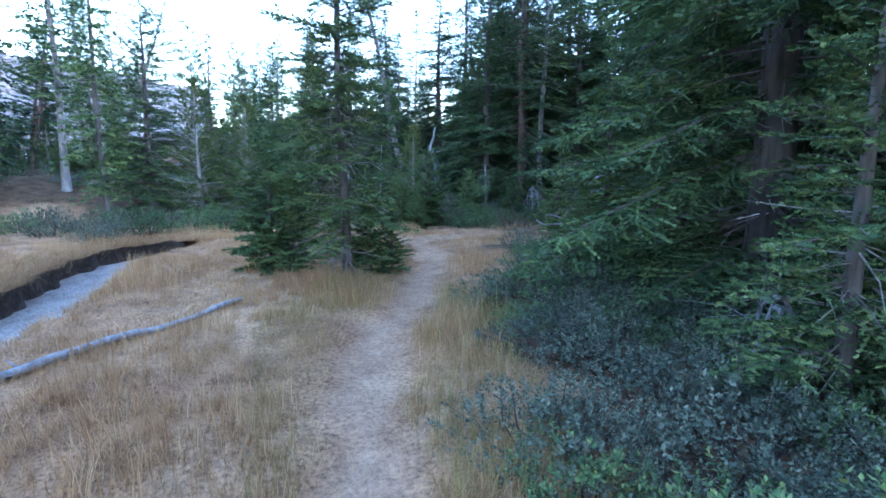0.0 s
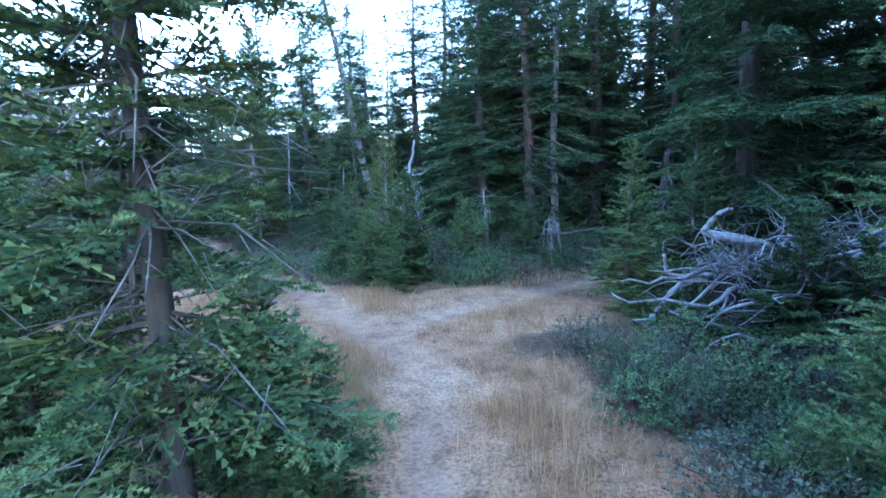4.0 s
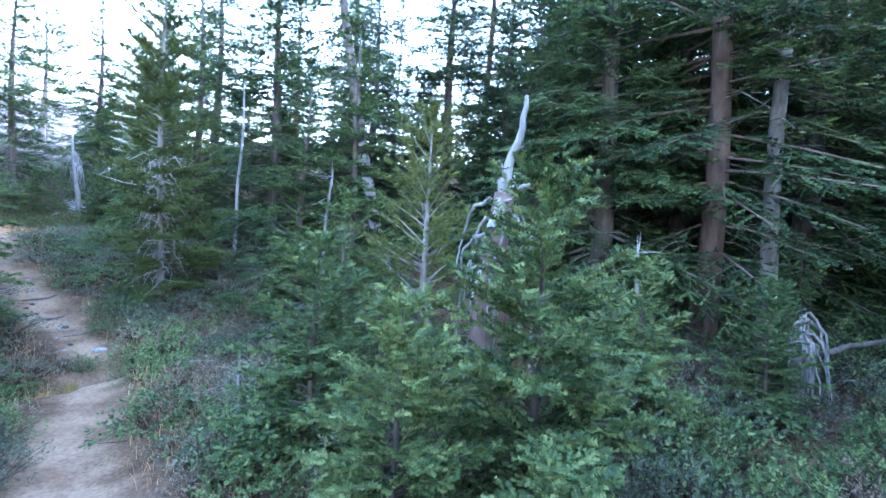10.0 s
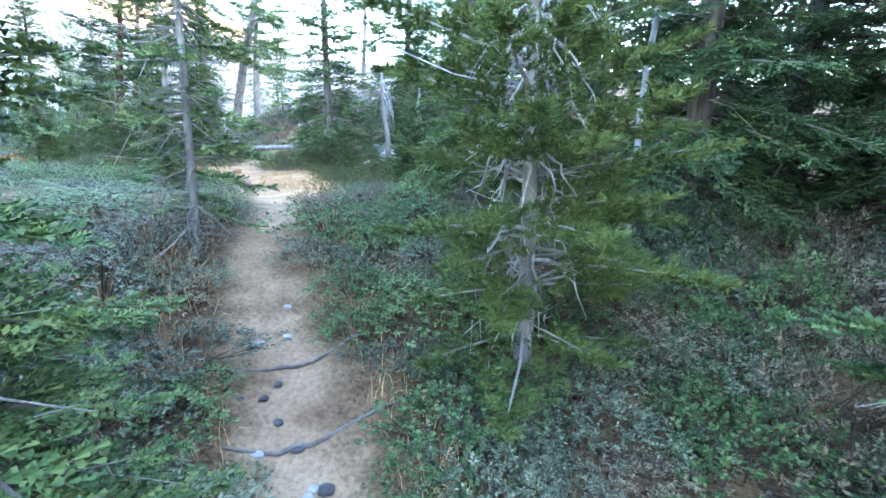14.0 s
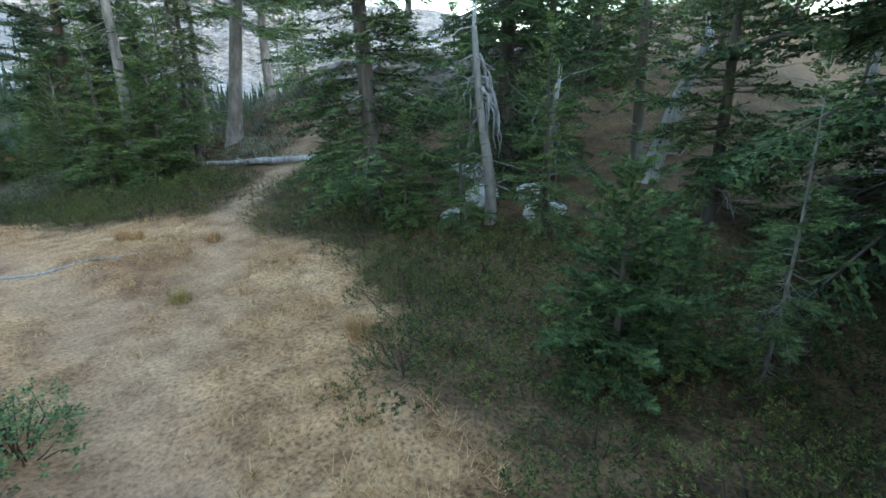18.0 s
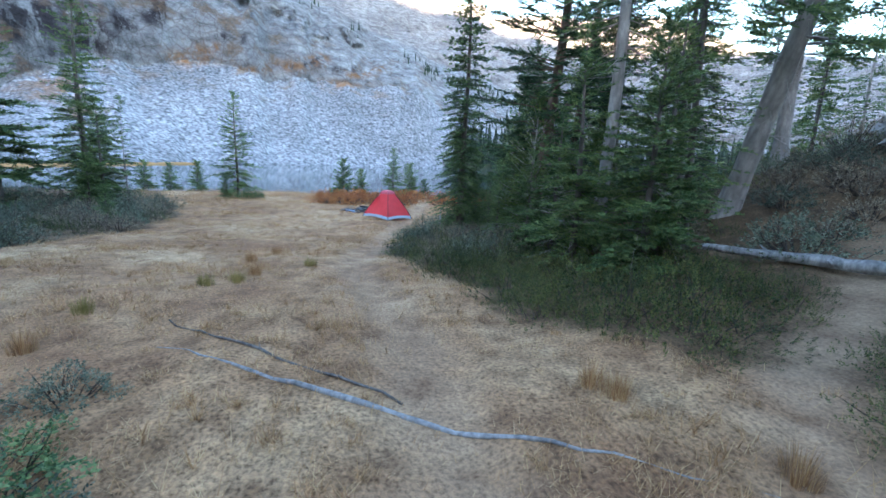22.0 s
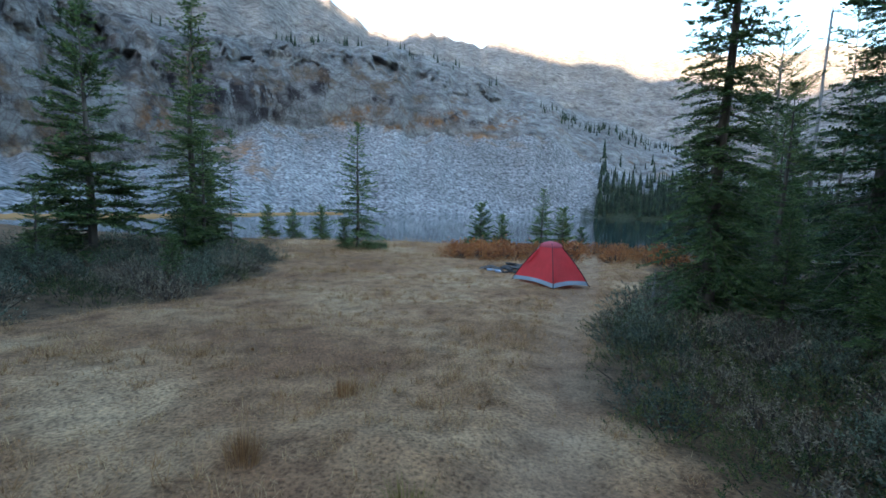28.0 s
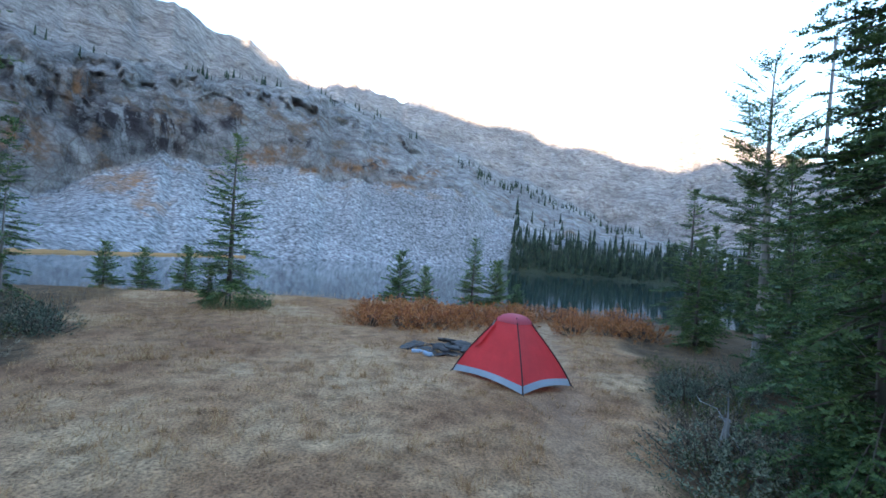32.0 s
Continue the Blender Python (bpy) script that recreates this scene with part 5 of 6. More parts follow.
thicket(["willow", "green", "brown"], -7.5, -3.0, 12.0, 17.5, 30, 0.6, (0.55, 1.0), 0.45)
thicket(["willow", "green", "heath"], -13.5, -7.6, 15.4, 20.4, 100, 0.48, (0.6, 1.0), 0.3, tallness=(0.16, 0.32))
thicket(["willow", "green"], -14.6, -10.0, 19.2, 21.0, 26, 0.5, (0.6, 0.9), 0.45, tallness=(0.45, 0.65), grass_ok=True, rule=lambda x, y: y < 20.95 - 0.25 * max(0, -x - 12))
for x, y, s in ((-12.35, 20.9, 0.62), (-11.8, 21.12, 0.6), (-11.3, 21.3, 0.62), (-10.4, 20.9, 0.6), (-9.75, 20.6, 0.55), (-13.1, 20.75, 0.6), (-14.1, 20.05, 0.7), (-14.9, 19.5, 0.7), (-15.3, 20.1, 0.5), (-11.6, 20.7, 0.75), (-10.9, 20.55, 0.75)):
    shrub("willow" if s < 0.58 else "green", x, y, s, 0.75)
    bushes.append((x, y, s))
thicket(["heath"], -13.4, -7.4, 21.2, 25.6, 96, 0.5, (0.65, 1.15), 0.18, tallness=(0.55, 1.0))
thicket(["heath"], -20.0, -12.6, 23.0, 26.2, 92, 0.5, (0.5, 1.1), 0.15, tallness=(0.6, 1.3))
thicket(["heath", "brown", "willow", "heath"], -30.0, -18.5, 22.4, 25.6, 88, 0.43, (0.6, 1.05), 0.4, tallness=(0.65, 1.05))
thicket(["willow", "brown", "heath"], -33, -15, 12.8, 18.8, 84, 0.5, (0.7, 1.15), 0.5, tallness=(0.7, 1.2))
thicket(["brown", "willow", "heath"], -22.0, -11.0, 27.2, 32.5, 80, 0.58, (0.7, 1.2), 0.12, tallness=(0.6, 1.1))
thicket(["willow", "willow", "brown"], -34, -21, 8.0, 14.0, 44, 0.7, (0.8, 1.3), 0.5)
thicket(["rust"], -37.6, -33.8, 19.8, 28.2, 40, 0.55, (0.9, 1.3), 0.2, grass_ok=True, tallness=(0.8, 1.1))
thicket(["willow", "green"], -36.3, -34.6, 15.5, 17.0, 5, 0.5, (0.45, 0.7), 0.3, grass_ok=True)
thicket(["heath", "willow"], -31, -26.5, 24.8, 29, 16, 0.6, (0.6, 1.0), 0.3)
thicket(["willow", "green"], -11, -5.2, 9.6, 12.4, 16, 0.8, (0.7, 1.1), 0.5, grass_ok=True)


# ---- fallen wood, snags and roots ----
def crooked(rng, a, b, n=6, sway=0.06):
    """Points of a crooked line from a to b."""
    a, b = np.array(a, float), np.array(b, float)
    pts = [a + (b - a) * t for t in np.linspace(0, 1, n)]
    far = np.linalg.norm(b - a)
    return [p + rng.normal(0, sway * far, 3) * (0 if i in (0, n - 1) else 1) for i, p in enumerate(pts)]


def winding(rng, a, b, n=11, sway=0.12):
    """Points of a smooth, bowed and winding line from a to b."""
    a, b = np.array(a, float), np.array(b, float)
    t = np.linspace(0, 1, n)[:, None]
    far = np.linalg.norm(b - a) * sway
    bow, wave, small = (rng.normal(0, 1, 3) for _ in range(3))
    return a + (b - a) * t + far * (bow * np.sin(math.pi * t) + 0.6 * wave * np.sin(2 * math.pi * t) + 0.25 * small * np.sin(5 * math.pi * t))


def rough_tube(rng, pts, radii, sides, rough=0.08):
    v, f = tube(pts, radii, sides)
    return v + rng.normal(0, 1, v.shape) * rough * float(np.mean(radii)), f


def log_on(name, pts, radii, mat, label, seed, stubs=3, sides=9, sink=0.6):
    """A fallen stem that follows the ground, with broken branch stubs."""
    rng = np.random.default_rng(seed)
    line = []
    for i in range(len(pts) - 1):
        for t in np.linspace(0, 1, 5, endpoint=i == len(pts) - 2):
            x, y = np.array(pts[i][:2]) * (1 - t) + np.array(pts[i + 1][:2]) * t
            z = pts[i][2] * (1 - t) + pts[i + 1][2] * t if len(pts[i]) > 2 else height(x, y) + sink * np.mean(radii)
            line.append((x + rng.normal(0, 0.012), y + rng.normal(0, 0.012), z + rng.normal(0, 0.006)))
    rr = np.interp(np.linspace(0, 1, len(line)), np.linspace(0, 1, len(radii)), radii) * rng.uniform(0.92, 1.08, len(line))
    thing = tagged(new(name), label, "log")
    v, f = rough_tube(rng, line, rr, sides)
    part("stem", mesh_of("stem", v, f, mat, True), thing)
    for _ in range(stubs):
        i = rng.integers(1, len(line) - 1)
        p = np.array(line[i])
        d = unit(rng.normal(0, 1, 3) * [1, 1, 0.3] + [0, 0, 0.5])
        v, f = tube([p, p + d * rr[i] * 1.6, p + d * rr[i] * rng.uniform(2.2, 4)], [rr[i] * 0.4, rr[i] * 0.3, rr[i] * 0.12], 5)
        part("branch_stub", mesh_of("branch_stub", v, f, mat, True), thing)
    return thing


log_on("fallen_pole", [(-2.2, 4.98), (-2.55, 4.2), (-2.85, 3.4), (-3.0, 2.6), (-3.25, 1.6)], [0.022, 0.03, 0.034, 0.034], M_DEAD, "thin grey fallen pole lying in dry grass", 1, sink=1.4)
log_on("fallen_log", [(-17.65, 26.4, 2.12), (-16.9, 26.7, 2.16), (-16.1, 27.1, 2.2), (-15.2, 27.5, 2.27)], [0.045, 0.06, 0.068, 0.068], M_DEAD, "pale grey fallen log lying across the side trail", 2, 5, 10)
log_on("rotten_pole", [(-16.2, 20.3), (-15.7, 20.97), (-15.21, 21.77), (-14.68, 22.68), (-14.28, 23.44), (-13.9, 24.2)], [0.003, 0.012, 0.024, 0.02, 0.008, 0.004], M_DEAD, "half-buried grey pole rotting in the meadow", 3, 2, 8, 0.0)
log_on("dark_pole", [(-16.9, 20.1), (-16.26, 20.78), (-15.6, 21.6), (-15.15, 22.2)], [0.006, 0.014, 0.009], M_DEAD_D, "dark thin pole lying in matted grass", 4, 2, 7, 0.9)
log_on("dead_log", [(5.5, 16.3, 1.2), (6.0, 16.05, 1.38), (6.5, 15.8, 1.52)], [0.06, 0.055, 0.04], M_BARK, "weathered grey log end under dark spruce boughs", 5, 6, 9)
log_on("grey_log", [(2.8, 15.75, 0.95), (4.0, 16.3, 1.0), (5.2, 16.6, 1.1)], [0.025, 0.032, 0.025], M_DEAD_D, "thin grey log leaning in the undergrowth", 6, 3, 7)


def snag(x, y, tall, r, lean, mat, label, seed, arms=8, drape=0, drape_z=1.4):
    """A dead standing trunk with a splintered top, bare arms and drooping dead roots or branches."""
    rng = np.random.default_rng(seed)
    thing = tagged(new("dead_snag"), label, "dead tree")
    thing.location = (x, y, height(x, y) - 0.08)
    zs = np.linspace(0, tall, 9)
    pts = [(lean[0] * (z / tall) ** 1.3 * tall + 0.02 * math.sin(3 * z), lean[1] * (z / tall) * tall, z) for z in zs]
    v, f = rough_tube(rng, pts, r * (1.25 - 0.85 * zs / tall) * rng.uniform(0.9, 1.1, 9), 9, 0.07)
    part("trunk", mesh_of("trunk", v, f, mat, True), thing)
    for k in range(3):
        b = np.array(pts[-1])
        v, f = tube([b - [0, 0, 0.15], b + [rng.normal(0, r * 0.4), rng.normal(0, r * 0.4), rng.uniform(0.08, 0.3)]], [r * 0.3, r * 0.05], 4)
        part("splinter", mesh_of("splinter", v, f, M_DEAD, True), thing)
    for k in range(arms):
        i = rng.integers(2, 9)
        b, a = np.array(pts[i]), rng.uniform(0, 6.28)
        ln_ = rng.uniform(0.2, 0.7)
        e = b + np.array([math.cos(a), math.sin(a), rng.uniform(-0.5, 0.4)]) * ln_
        v, f = tube(crooked(rng, b, e, 4, 0.08), [r * 0.16, r * 0.12, r * 0.08, r * 0.03], 5)
        part("branch", mesh_of("branch", v, f, M_DEAD, True), thing)
    for k in range(drape):
        a = rng.uniform(0, 6.28)
        z = drape_z * rng.uniform(0.75, 1.25)
        b = np.array([np.interp(z, zs, [p[0] for p in pts]), np.interp(z, zs, [p[1] for p in pts]), z])
        o = np.array([math.cos(a), math.sin(a), 0])
        ln_ = rng.uniform(0.35, 0.95)
        far = rng.uniform(0.05, 0.26)
        line = [b + o * (r * 0.6 + far * math.sin(1.7 * q) + 0.25 * r * q) + [0, 0, 0.05 * math.sin(3.1 * q) - ln_ * q ** 1.5] + rng.normal(0, 0.018, 3) for q in np.linspace(0, 1, 8)]
        w = rng.uniform(0.008, 0.022)
        v, f = tube(line, w * np.linspace(1.3, 0.3, 8), 6)
        part("root", mesh_of("root", v, f, M_DEAD, True), thing, "bleached drooping root")
    return thing


stump = snag(-0.5, 15.4, 2.2, 0.20, (0.05, 0.02), M_BARK_R, "broken reddish stump draped with bleached roots", 21, 3, 26, 1.75)
log_on("leaning_dead_trunk", [(-0.46, 15.4, 2.1), (-0.4, 15.41, 2.5), (-0.32, 15.42, 2.9), (-0.24, 15.43, 3.3)], [0.07, 0.05, 0.035, 0.015], M_DEAD, "slim bleached dead trunk leaning over the stump", 22, 7, 8)
snag(1.6, 16.7, 1.5, 0.045, (-0.02, 0), M_BARK_G, "short bleached snag in the dark wood", 23, 8, 6, 1.1)
snag(3.1, 16.0, 0.8, 0.07, (0, 0), M_DEAD_D, "low stump with bleached hanging roots", 24, 2, 16, 0.9)
snag(-10.75, 25.75, 2.3, 0.07, (-0.12, 0.02), M_BARK_G, "twisted grey snag among pale rocks", 25, 16, 14, 1.7)
snag(-10.2, 25.9, 1.6, 0.05, (0.10, 0.02), M_BARK_G, "leaning grey dead trunk beside the snag", 26, 6, 3, 1.2)
snag(-9.3, 27.4, 1.8, 0.12, (0.3, 0.02), M_DEAD, "splintered leaning stump in the wood", 27, 4)
snag(-2.45, 18.35, 2.4, 0.038, (0.03, 0.0), M_BARK_G, "thin grey trunk with long bare bleached twigs", 29, 30)
snag(-1.32, 13.95, 0.75, 0.028, (0.1, 0.0), M_DEAD, "small bleached dead sapling in shrubs", 30, 10)
snag(-2.6, 15.35, 0.6, 0.022, (0.0, 0.0), M_DEAD, "small bleached twig cluster in shrubs", 31, 14)
snag(-4.9, 21.7, 3.6, 0.035, (0.02, 0.02), M_DEAD, "thin pale dead trunk in the wood", 32, 10)
snag(6.6, 16.9, 2.6, 0.16, (0.0, 0.0), M_DEAD_D, "dark dead trunk hung with grey twigs", 33, 24, 10, 1.6)
snag(2.25, 3.2, 0.75, 0.02, (0.12, -0.1), M_DEAD, "bleached dead twig tangle under the spruce", 34, 14, 6, 0.6)
snag(-31.6, 29.9, 7.2, 0.06, (0.03, 0.0), M_DEAD, "tall thin dead tree beside the pine", 35, 16)
snag(-26.6, 24.35, 0.5, 0.05, (0.1, 0.05), M_DEAD, "small pale stump in willow shrubs", 36, 4)
snag(-21.9, 26.3, 1.3, 0.09, (-0.18, 0.02), M_DEAD, "bleached dead branch stub among firs", 37, 8, 6, 0.9)

# upturned root mass
rng = np.random.default_rng(9)
pile = tagged(new("root_mass"), "upturned tree root mass, bleached grey roots over dark soil", "root mass")
pile.location = (0, 0, 0)
bmr = bmesh.new()
bmesh.ops.create_icosphere(bmr, subdivisions=4, radius=1.0)
for v in bmr.verts:
    k = 1 + 0.30 * noise.fractal(v.co * 2.1, 1.0, 2.0, 4)
    v.co = Vector((4.95 + 1.65 * v.co.x * k, 9.55 + 0.78 * v.co.y * k, 0.55 + 0.80 * v.co.z * k))
part("soil", bm_mesh("soil", bmr, M_SOIL, False), pile, "dark clotted soil")
BIG = [
    ([(5.2, 9.2, 1.1), (4.3, 9.2, 1.2), (3.6, 9.3, 1.3), (3.12, 9.4, 1.46), (2.98, 9.45, 1.54), (3.05, 9.42, 1.66), (3.3, 9.4, 1.72)], [0.15, 0.15, 0.13, 0.12, 0.09, 0.07, 0.04]),
    ([(3.9, 9.3, 1.3), (3.4, 9.25, 1.38), (3.0, 9.3, 1.42)], [0.12, 0.10, 0.085]),
    ([(4.6, 9.6, 0.75), (3.9, 9.75, 0.85), (3.4, 9.8, 0.92), (3.1, 9.85, 0.86), (2.85, 9.9, 0.62), (2.65, 9.95, 0.42), (2.4, 9.95, 0.36)], [0.14, 0.12, 0.10, 0.09, 0.08, 0.07, 0.03]),
    ([(3.3, 9.82, 0.9), (3.0, 9.85, 0.93), (2.8, 9.85, 1.0), (2.72, 9.85, 1.17)], [0.09, 0.08, 0.06, 0.045]),
    ([(3.6, 9.1, 1.1), (4.4, 8.95, 1.32), (5.2, 8.85, 1.5), (6.0, 8.8, 1.62)], [0.06, 0.07, 0.075, 0.07]),
    ([(4.9, 9.0, 1.3), (5.2, 8.95, 1.6), (5.15, 8.95, 1.9)], [0.07, 0.05, 0.03]),
    ([(4.4, 9.0, 0.7), (3.8, 9.1, 0.62), (3.2, 9.3, 0.64)], [0.05, 0.045, 0.03]),
    ([(4.2, 9.1, 1.3), (4.9, 9.0, 1.62), (5.7, 9.0, 1.74)], [0.05, 0.05, 0.03]),
]
for pts, rad in BIG:
    n = 4 * len(pts)
    ts_ = np.linspace(0, len(pts) - 1, n)
    wob = rng.uniform(0, 6, 3)
    line = [np.array([np.interp(t, range(len(pts)), [p[c] for p in pts]) + 0.03 * math.sin(1.9 * t + wob[c]) for c in range(3)]) for t in ts_]
    line = [line[0]] + [(line[i - 1] + 2 * line[i] + line[i + 1]) / 4 for i in range(1, n - 1)] + [line[-1]]
    v, f = rough_tube(rng, line, 0.40 * np.interp(ts_, range(len(rad)), rad), 9, 0.13)
    part("root", mesh_of("root", v, f, M_DEAD, True), pile, "thick bleached root")
taper = np.linspace(1.2, 0.25, 11)
for i in range(120):
    p = np.array([rng.uniform(3.3, 6.4), rng.uniform(8.75, 9.6), 0.35 + 1.15 * rng.uniform(0, 1)])
    ln_, a = rng.uniform(0.5, 1.7), rng.normal(math.pi, 0.5) + (math.pi if rng.random() < 0.25 else 0)
    e = p + np.array([math.cos(a) * ln_, math.sin(a) * ln_ * 0.5 - 0.18, rng.normal(-0.06, 0.16) * ln_])
    e[2] = max(e[2], 0.25)
    v, f = rough_tube(rng, winding(rng, p, e, 11, 0.10), taper * (0.008 + 0.026 * rng.uniform(0, 1) ** 2.2), 6, 0.10)
    part("root", mesh_of("root", v, f, M_DEAD, True), pile)
for i in range(70):
    a, b = rng.uniform(0, 6.28), rng.uniform(-0.15, 1.3)
    d = np.array([math.cos(a) * math.cos(b), -abs(math.sin(a)) * math.cos(b) * rng.choice([1, 1, -0.6]), math.sin(b)])
    p = np.array([4.75, 9.55, 0.62]) + d * [1.25, 0.72, 0.78]
    e = p + d * rng.uniform(0.1, 0.45) + rng.normal(0, 0.34, 3) * [1, 1, 0.5]
    e[2] = max(e[2], 0.25)
    v, f = tube(winding(rng, p - d * 0.15, e, 11, 0.16), taper * rng.uniform(0.005, 0.014), 5)
    part("root", mesh_of("root", v, f, M_DEAD, True), pile)
fuzz = []
for _ in range(520):
    a, b = rng.uniform(0, 6.28), rng.uniform(-0.3, 1.4)
    d = np.array([math.cos(a) * math.cos(b), -abs(math.sin(a)) * math.cos(b) * rng.choice([1, 1, -0.6]), math.sin(b)])
    p = np.array([4.75, 9.55, 0.62]) + d * [1.3, 0.78, 0.82]
    if rng.random() < 0.3:
        p = np.array([3.3 + rng.normal(0, 0.2), 9.35 + rng.normal(0, 0.1), 1.15 + rng.normal(0, 0.1)])
    e = p + d * 0.15 + rng.normal(0, 0.2, 3)
    fuzz.append(tube(crooked(rng, p, e, 4, 0.14), np.array([1.2, 1, 0.7, 0.3]) * rng.uniform(0.003, 0.008), 3))
fv, ff = merged(fuzz)
tagged(part("rootlet_tangle", mesh_of("rootlet_tangle", fv, ff, M_DEAD, True), pile, "fine bleached rootlets"), kind="stuff")


# ---- stones ----
def stone_mat(name, dark, light, scale=6.0):
    mat, nd, ln, bs = nodes_of(name)
    n = noise_tex(nd, ln, scale, 6)
    ln.new(ramp_of(nd, ln, n, [(0.3, dark), (0.7, light)]), bs.inputs["Base Color"])
    bs.inputs["Roughness"].default_value = 0.9
    bump(nd, ln, bs, n.outputs[0], 0.7, 0.03)
    return mat


M_STONE = stone_mat("grey_stone", (0.16, 0.155, 0.155), (0.42, 0.41, 0.41))
M_STONE_W = stone_mat("pale_stone", (0.36, 0.36, 0.37), (0.62, 0.62, 0.63))
M_STONE_D = stone_mat("sooty_slab", (0.016, 0.015, 0.016), (0.085, 0.08, 0.082), 9.0)
M_STONE_L = stone_mat("brown_grey_ledge", (0.075, 0.066, 0.060), (0.24, 0.215, 0.20), 3.5)
M_STONE_R = stone_mat("reddish_ledge", (0.075, 0.052, 0.044), (0.20, 0.15, 0.13), 3.0)


def stone_mesh(seed, dims, angular=0.0):
    """A rounded or slabby stone of those half sizes."""
    bm = bmesh.new()
    bmesh.ops.create_icosphere(bm, subdivisions=2 if max(dims) < 0.5 else 3, radius=1.0)
    off = Vector((seed * 3.7, seed * 1.3, seed * 0.7))
    for v in bm.verts:
        c = v.co.copy()
        if angular:
            m = max(abs(c.x), abs(c.y), abs(c.z))
            c = c.lerp(c / m, angular)
        k = 1 + 0.22 * noise.fractal(c * 1.3 + off, 1.0, 2.0, 3)
        v.co = Vector((c.x * dims[0] * k, c.y * dims[1] * k, c.z * dims[2] * k))
    return bm


def stone(x, y, dims, seed, mat, label, angular=0.5, sink=0.35, tilt=(0, 0), lift=0.0, cat="rock"):
    ob = tagged(new("stone", bm_mesh("stone", stone_mesh(seed, dims, angular), mat, False)), label, cat)
    ob.matrix_world = pose(x, y, height(x, y) + dims[2] * (1 - 2 * sink) + lift, tilt[0], tilt[1], seed * 47)
    return ob


srng = random.Random(3)
stone(-5.08, 17.63, (0.085, 0.065, 0.026), 1, M_STONE, "pale flat stone set in the trail")
for i in range(26):
    k = srng.random()
    x, y = -4.7 - 2.2 * k + srng.uniform(-0.28, 0.28), 16.8 + 1.9 * k + srng.uniform(-0.28, 0.28)
    s = srng.uniform(0.015, 0.045)
    stone(x, y, (s, s * 0.8, s * 0.45), 10 + i, srng.choice([M_STONE, M_STONE_D]), "small stone worn into the dirt trail", cat="stone")
for i, (x, y, a, b, c) in enumerate([(-11.15, 26.3, 0.24, 0.2, 0.15), (-10.5, 26.5, 0.26, 0.2, 0.14), (-11.6, 26.9, 0.34, 0.26, 0.2), (-10.2, 26.1, 0.25, 0.2, 0.13), (-11.25, 25.75, 0.2, 0.16, 0.1)]):
    stone(x, y, (a, b, c), 40 + i, M_STONE_W, "pale granite boulder beside the grey snag")
for i, (x, y, a, b, c) in enumerate([(-5.6, 26.4, 1.3, 0.8, 0.35), (-4.9, 27.2, 1.0, 0.7, 0.4), (-6.6, 27.0, 0.9, 0.6, 0.35), (-18.2, 32.4, 1.6, 1.0, 0.35), (-16.6, 32.0, 1.4, 0.9, 0.4), (-15.2, 31.4, 1.2, 0.9, 0.3),
                                     (-19.4, 33.6, 1.5, 1.0, 0.45), (-17.2, 33.8, 1.7, 1.1, 0.5), (-13.8, 32.6, 1.2, 0.9, 0.4), (-15.6, 29.9, 0.9, 0.6, 0.22), (-22.6, 27.9, 0.8, 0.6, 0.35), (-23.4, 27.4, 0.6, 0.5, 0.3)]):
    stone(x, y, (a, b, c), 60 + i, M_STONE_R if i < 3 else M_STONE_L, "weathered flat rock ledge on the wooded slope", 0.8, 0.3 if i < 3 else 0.46, (srng.uniform(-8, 8), srng.uniform(-8, 8)))

for i in range(9):
    k = srng.random()
    x, y = -5.05 + 0.25 * k + srng.uniform(-0.14, 0.14), 16.2 + 0.55 * k + srng.uniform(-0.1, 0.1)
    stone(x, y, (srng.uniform(0.05, 0.11), srng.uniform(0.04, 0.08), srng.uniform(0.03, 0.05)), 140 + i, M_STONE, "grey cobble in the dry creek bed", cat="stone")
for x, y, sz in ((-5.15, 17.0, 0.5), (-4.95, 17.15, 0.38), (-4.25, 17.05, 0.45), (-5.3, 16.7, 0.55)):
    shrub("green" if sz < 0.5 else "brown", x, y, sz, 0.75)

for i in range(16):
    a, b = srng.uniform(0.45, 0.95), srng.uniform(0.3, 0.55)
    stone(srng.uniform(-17.6, -13.2), srng.uniform(29.6, 32.2), (0.85 * a, 0.85 * b, srng.uniform(0.05, 0.12)), 170 + i, M_STONE_L, "thin weathered rock slab on the wooded slope", 0.85, 0.4, (srng.uniform(-10, 10), srng.uniform(-6, 14)))

# fire ring of slabs
FX, FY = -31.35, 21.9
for i in range(17):
    a = i * 2 * math.pi / 11 + srng.uniform(-0.2, 0.2)
    r = srng.uniform(0.36, 0.55) if i < 11 else srng.uniform(0.30, 0.5)
    dims = (srng.uniform(0.14, 0.25), srng.uniform(0.10, 0.17), srng.uniform(0.022, 0.04))
    stone(FX + r * math.cos(a), FY + 1.25 * r * math.sin(a), dims, 90 + i, M_STONE_D, "sooty flat slab of the fire ring", 0.85, 0.0 if i > 10 else 0.3,
          (srng.uniform(-12, 12), srng.uniform(-12, 12)), 0.0 if i < 11 else 0.085, "stone").name = "fire_ring_slab"

